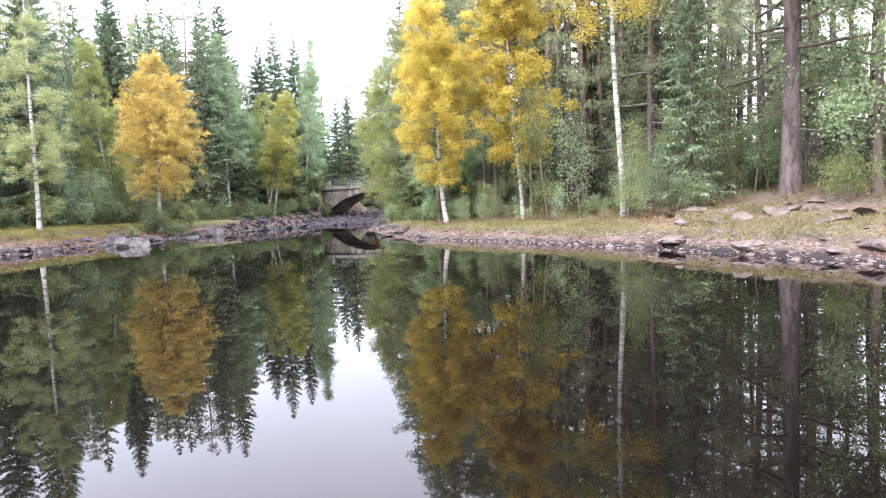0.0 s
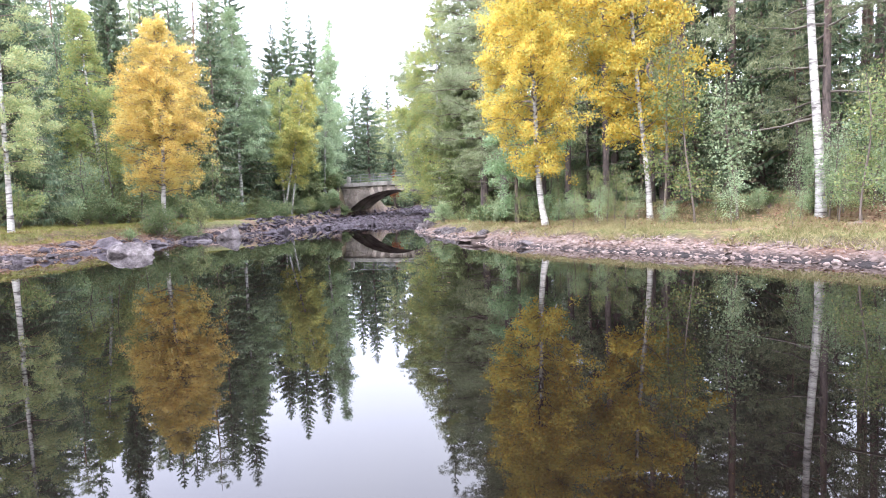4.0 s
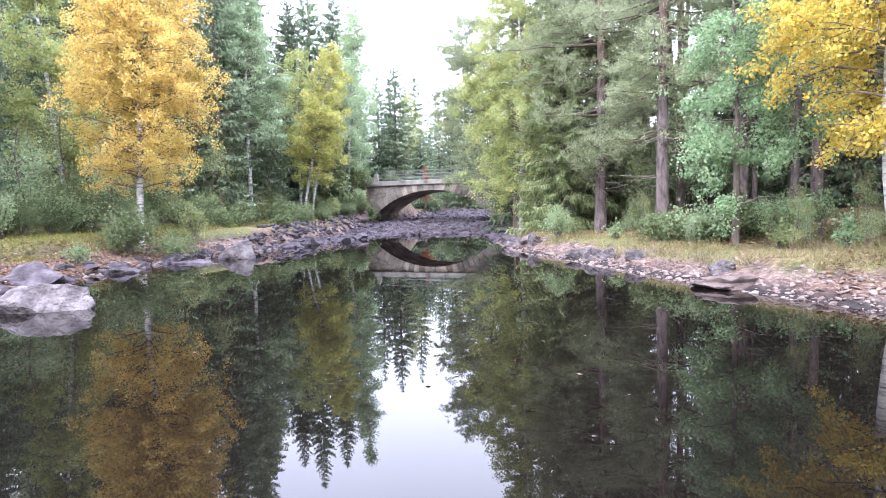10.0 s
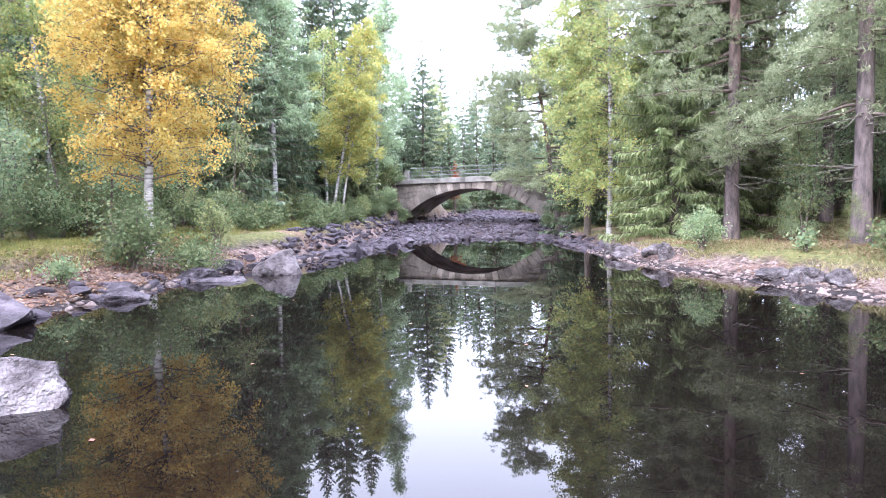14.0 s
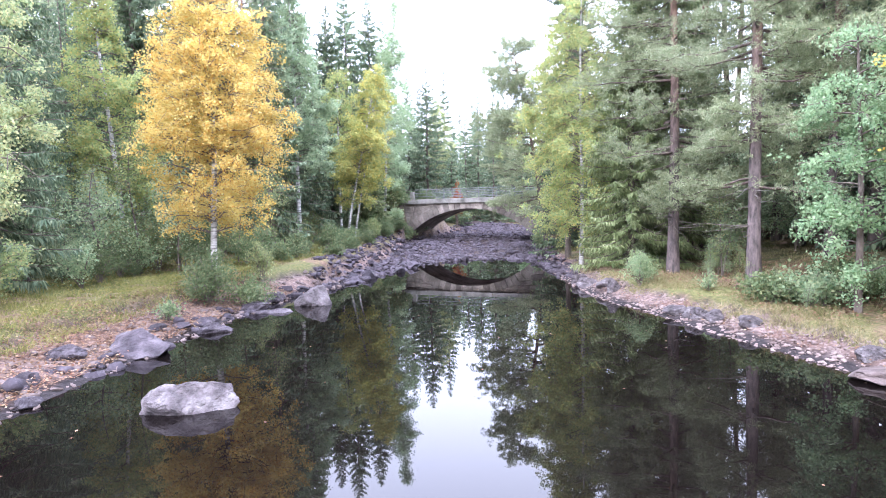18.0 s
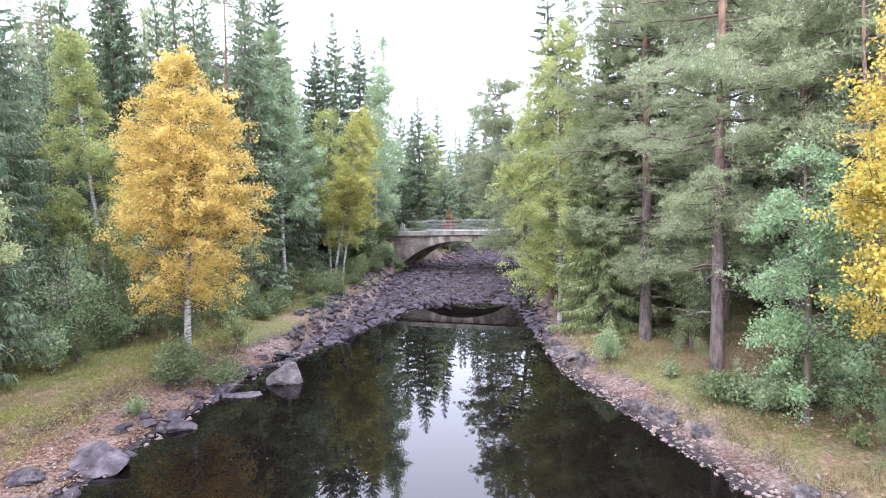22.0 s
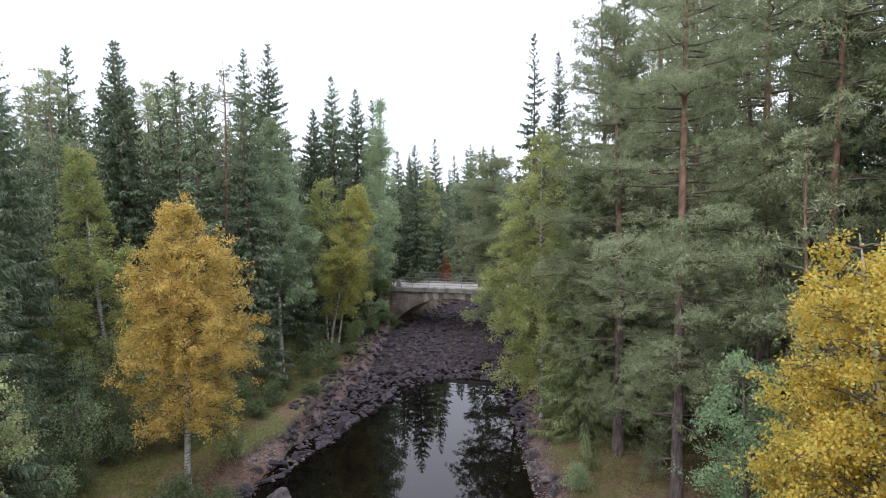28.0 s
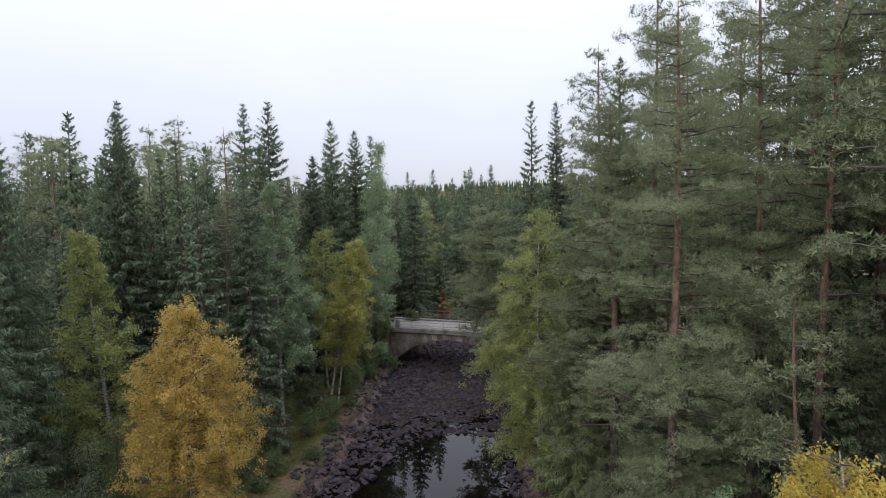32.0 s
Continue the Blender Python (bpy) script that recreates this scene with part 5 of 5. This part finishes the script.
for q, (x, y, s, h) in enumerate(((0.9, 33.2, 0.45, 0.9), (-0.4, 32.9, 0.35, 0.7), (1.4, 31.6, 0.5, 1.2), (2.2, 32.4, 0.5, 1.4), (-0.9, 33.9, 0.3, 0.6), (0.1, 30.6, 0.35, 0.6), (1.0, 29.6, 0.3, 0.7), (-2.0, 36.2, 0.3, 0.5), (-2.6, 40.2, 0.35, 0.6), (2.8, 30.2, 0.4, 1.0))):
    place(bush("shrub", "small leafy seedling in the bank grass", 310 + q, s, h, 420, 0.085, (M_TEAL, M_GREEN, M_SHRUB)[q % 3], "seedlings of the bank", stems=9), x, y)
place(bush("shrub", "small juniper-like bush on the bank", 82, 0.65, 1.15, 4200, 0.06, M_GREEN, stems=26), -3.5, 38.4)
# scrub that hides the bridge's ends
for q, (x, y, s, h, m) in enumerate(((-14.6, 69.4, 0.9, 2.3, M_UNDER), (-14.0, 68.6, 0.8, 1.2, M_UNDER), (-15.2, 71.4, 0.9, 1.8, M_UNDER), (-14.6, 67.2, 0.8, 1.0, M_UNDER), (-13.2, 72.6, 0.8, 1.2, M_UNDER), (-12.6, 74.6, 1.0, 1.6, M_UNDER), (-15.9, 65.5, 1.0, 1.5, M_UNDER), (-17.6, 55.5, 0.9, 1.0, M_UNDER), (-18.6, 50.0, 0.8, 0.9, M_UNDER), (-16.2, 69.6, 1.3, 2.8, M_TEAL), (-15.3, 68.9, 1.0, 2.2, M_SHRUB), (-14.9, 67.6, 0.8, 1.3, M_GREEN), (-15.6, 70.2, 1.0, 3.2, M_GREEN), (-17.5, 66.5, 1.2, 2.0, M_SHRUB), (-2.4, 64.4, 1.2, 2.4, M_SHRUB), (-1.0, 62.8, 1.4, 3.2, M_LIME), (-3.4, 62.5, 0.8, 1.4, M_GREEN), (-16.2, 62.5, 0.9, 1.4, M_SHRUB))):
    place(bush("shrub", "leafy scrub growing against the bridge abutment", 200 + q, s, h, 2600, 0.14, m, "scrub by the bridge", stems=22), x, y)
place(bush("shrub", "red rowan bush glowing behind the bridge", 84, 0.9, 4.6, 2200, 0.15, M_RED, stems=22), -9.6, 81.0)
for q, (x, y, hh) in enumerate(((-0.2, 86.5, 9.0), (1.2, 82.0, 8.0), (-9.6, 93.5, 10.0), (-12.5, 96.5, 9.0), (0.5, 79.0, 7.5), (-1.4, 90.5, 11.0), (-10.0, 85.5, 9.0), (-16.5, 78.5, 9.0))):
    place(spruce("spruce_tree", "young dark spruce beyond the bridge", 240 + q, hh, 2.1, 0.1, 0.1, "spruces of the wood", 26, tw=0.7, fat=1.5), x, y)
for q, (x, y, s, h, m) in enumerate(((0.9, 79.5, 1.3, 2.6, M_SHRUB), (0.6, 77.2, 1.2, 2.2, M_TEAL), (-8.9, 88.0, 1.3, 2.6, M_SHRUB), (-9.6, 83.6, 1.2, 2.4, M_GREEN), (-10.8, 92.5, 1.6, 3.2, M_SHRUB), (-1.2, 85.0, 1.5, 3.4, M_TEAL), (-11.6, 78.2, 1.0, 1.6, M_SHRUB), (-5.0, 94.5, 1.8, 3.4, M_UNDER), (-7.2, 96.5, 1.8, 3.6, M_GREEN))):
    place(bush("shrub", "dark scrub on the stream bank beyond the bridge", 220 + q, s, h, 2200, 0.18, m, "scrub by the bridge", stems=22), x, y)
SHRUBS = [bush("shrub", "young rowans and bilberry scrub under the trees", 85 + q, 0.8 + 0.2 * q, 0.9 + 0.45 * q, 1300 + 600 * q, 0.085, (M_UNDER, M_GREEN, M_UNDER, M_SHRUB)[q], "undergrowth shrubs") for q in range(4)]
sr = np.random.default_rng(33)
pts, r = scatter(190, -36, 24, 4, 76, lambda x, y, h, dw, dc: (dc > 4.2) & (dc < 15) & (line_gap(x, y, ROAD_LINE)[0] > 2.6) & ~((x > 0.5) & (x < 13) & (y > 26) & (y < 43)), 86)
for p in pts[4:]:
    copy_thing(SHRUBS[int(sr.integers(4))], pose(p[0], p[1], p[2], 0, 0, sr.uniform(0, 360)) @ Matrix.Scale(sr.uniform(0.6, 1.3) * (0.75 if p[0] > -5 else 1.0), 4))
for k, p in zip(SHRUBS, pts):
    place(k, p[0], p[1])

# rubble slope at the end of the bank
pts, r = scatter(90, 6, 14, 8, 20.5, lambda x, y, h, dw, dc: (dw > 0.3) & (dw < 5), 66)
for p in pts:
    ob = tagged(new("stone", PINKS[int(r.integers(8))]), "pale pinkish stone on the bare slope of the bank", "stone", "stones of the slope")
    s = 0.1 + 0.34 * r.uniform() ** 2.5
    ob.matrix_basis = pose(*(p + [0, 0, s * 0.1]), r.normal() * 10, r.normal() * 10, r.uniform(0, 360)) @ Matrix.Scale(s, 4)

# thin saplings at the edge of the wood
SAPLINGS = [broadleaf("sapling", "thin young birch sapling at the edge of the wood", 120 + q, 3.2 + 0.8 * q, 0.025, 0.8, 0.7, 0.4, 1900, 0.08, (M_GREEN, M_SILVER, M_SHRUB)[q], (0.3, 0.1), 0.1, limbs=18, bark=M_SPRUCE_BARK, group="saplings", split=False) for q in range(3)]
pts, r = scatter(95, -34, 22, 4, 72, lambda x, y, h, dw, dc: (dc > 3.6) & (dc < 9) & (line_gap(x, y, ROAD_LINE)[0] > 3) & ~((x > 1) & (x < 13) & (y > 26) & (y < 40)), 121)
for p in pts[3:]:
    copy_thing(SAPLINGS[int(sr.integers(3))], pose(p[0], p[1], p[2], 0, 0, sr.uniform(0, 360)) @ Matrix.Scale(sr.uniform(0.6, 1.25), 4))
for k, p in zip(SAPLINGS, pts):
    place(k, p[0], p[1])

# light young birches between the pines
for q in range(26):
    x, y = sr.uniform(1.5, 11.5), sr.uniform(43, 56)
    copy_thing(SAPLINGS[q % 2], pose(x, y, ground_z(x, y), 0, 0, sr.uniform(0, 360)) @ Matrix.Scale(sr.uniform(0.9, 1.7), 4))
for q in range(16):
    x, y = sr.uniform(6.3, 11.0), sr.uniform(19.5, 24.5)
    if edge_gap(np.array([x]), np.array([y]), CHANNEL)[0] > 2.2:
        copy_thing(SAPLINGS[q % 3], pose(x, y, ground_z(x, y), 0, 0, sr.uniform(0, 360)) @ Matrix.Scale(sr.uniform(0.4, 0.75), 4))

pts, r = scatter(40, -5, 8, 20, 46, lambda x, y, h, dw, dc: (dw > 1.7) & (dw < 5), 122)
for q, p in enumerate(pts):
    copy_thing(SAPLINGS[q % 3], pose(p[0], p[1], p[2], 0, 0, sr.uniform(0, 360)) @ Matrix.Scale(sr.uniform(0.16, 0.42), 4))

# yellow leaves adrift on the water
fr = np.random.default_rng(55)
at = np.stack([fr.uniform(-17, 2, 130), fr.uniform(16, 44, 130), np.full(130, 0.006)], 1)
at = at[edge_gap(at[:, 0], at[:, 1], WATER_EDGE) < -0.1]
ang = fr.uniform(0, 6.28, len(at))
u = np.stack([np.cos(ang), np.sin(ang), fr.normal(size=len(at)) * 0.05], 1)
w = np.stack([-np.sin(ang), np.cos(ang), fr.normal(size=len(at)) * 0.05], 1)
s = fr.uniform(0.02, 0.04, len(at))[:, None]
me = mesh_from("floating_leaves", np.stack([at - u * s, at + w * s * 0.7, at + u * s, at - w * s * 0.7], 1).reshape(-1, 3), np.arange(4 * len(at)).reshape(-1, 4), M_LITTER)
tagged(new("floating_leaves", me), "small pale leaves floating on the dark water", "leaves", kind="stuff")
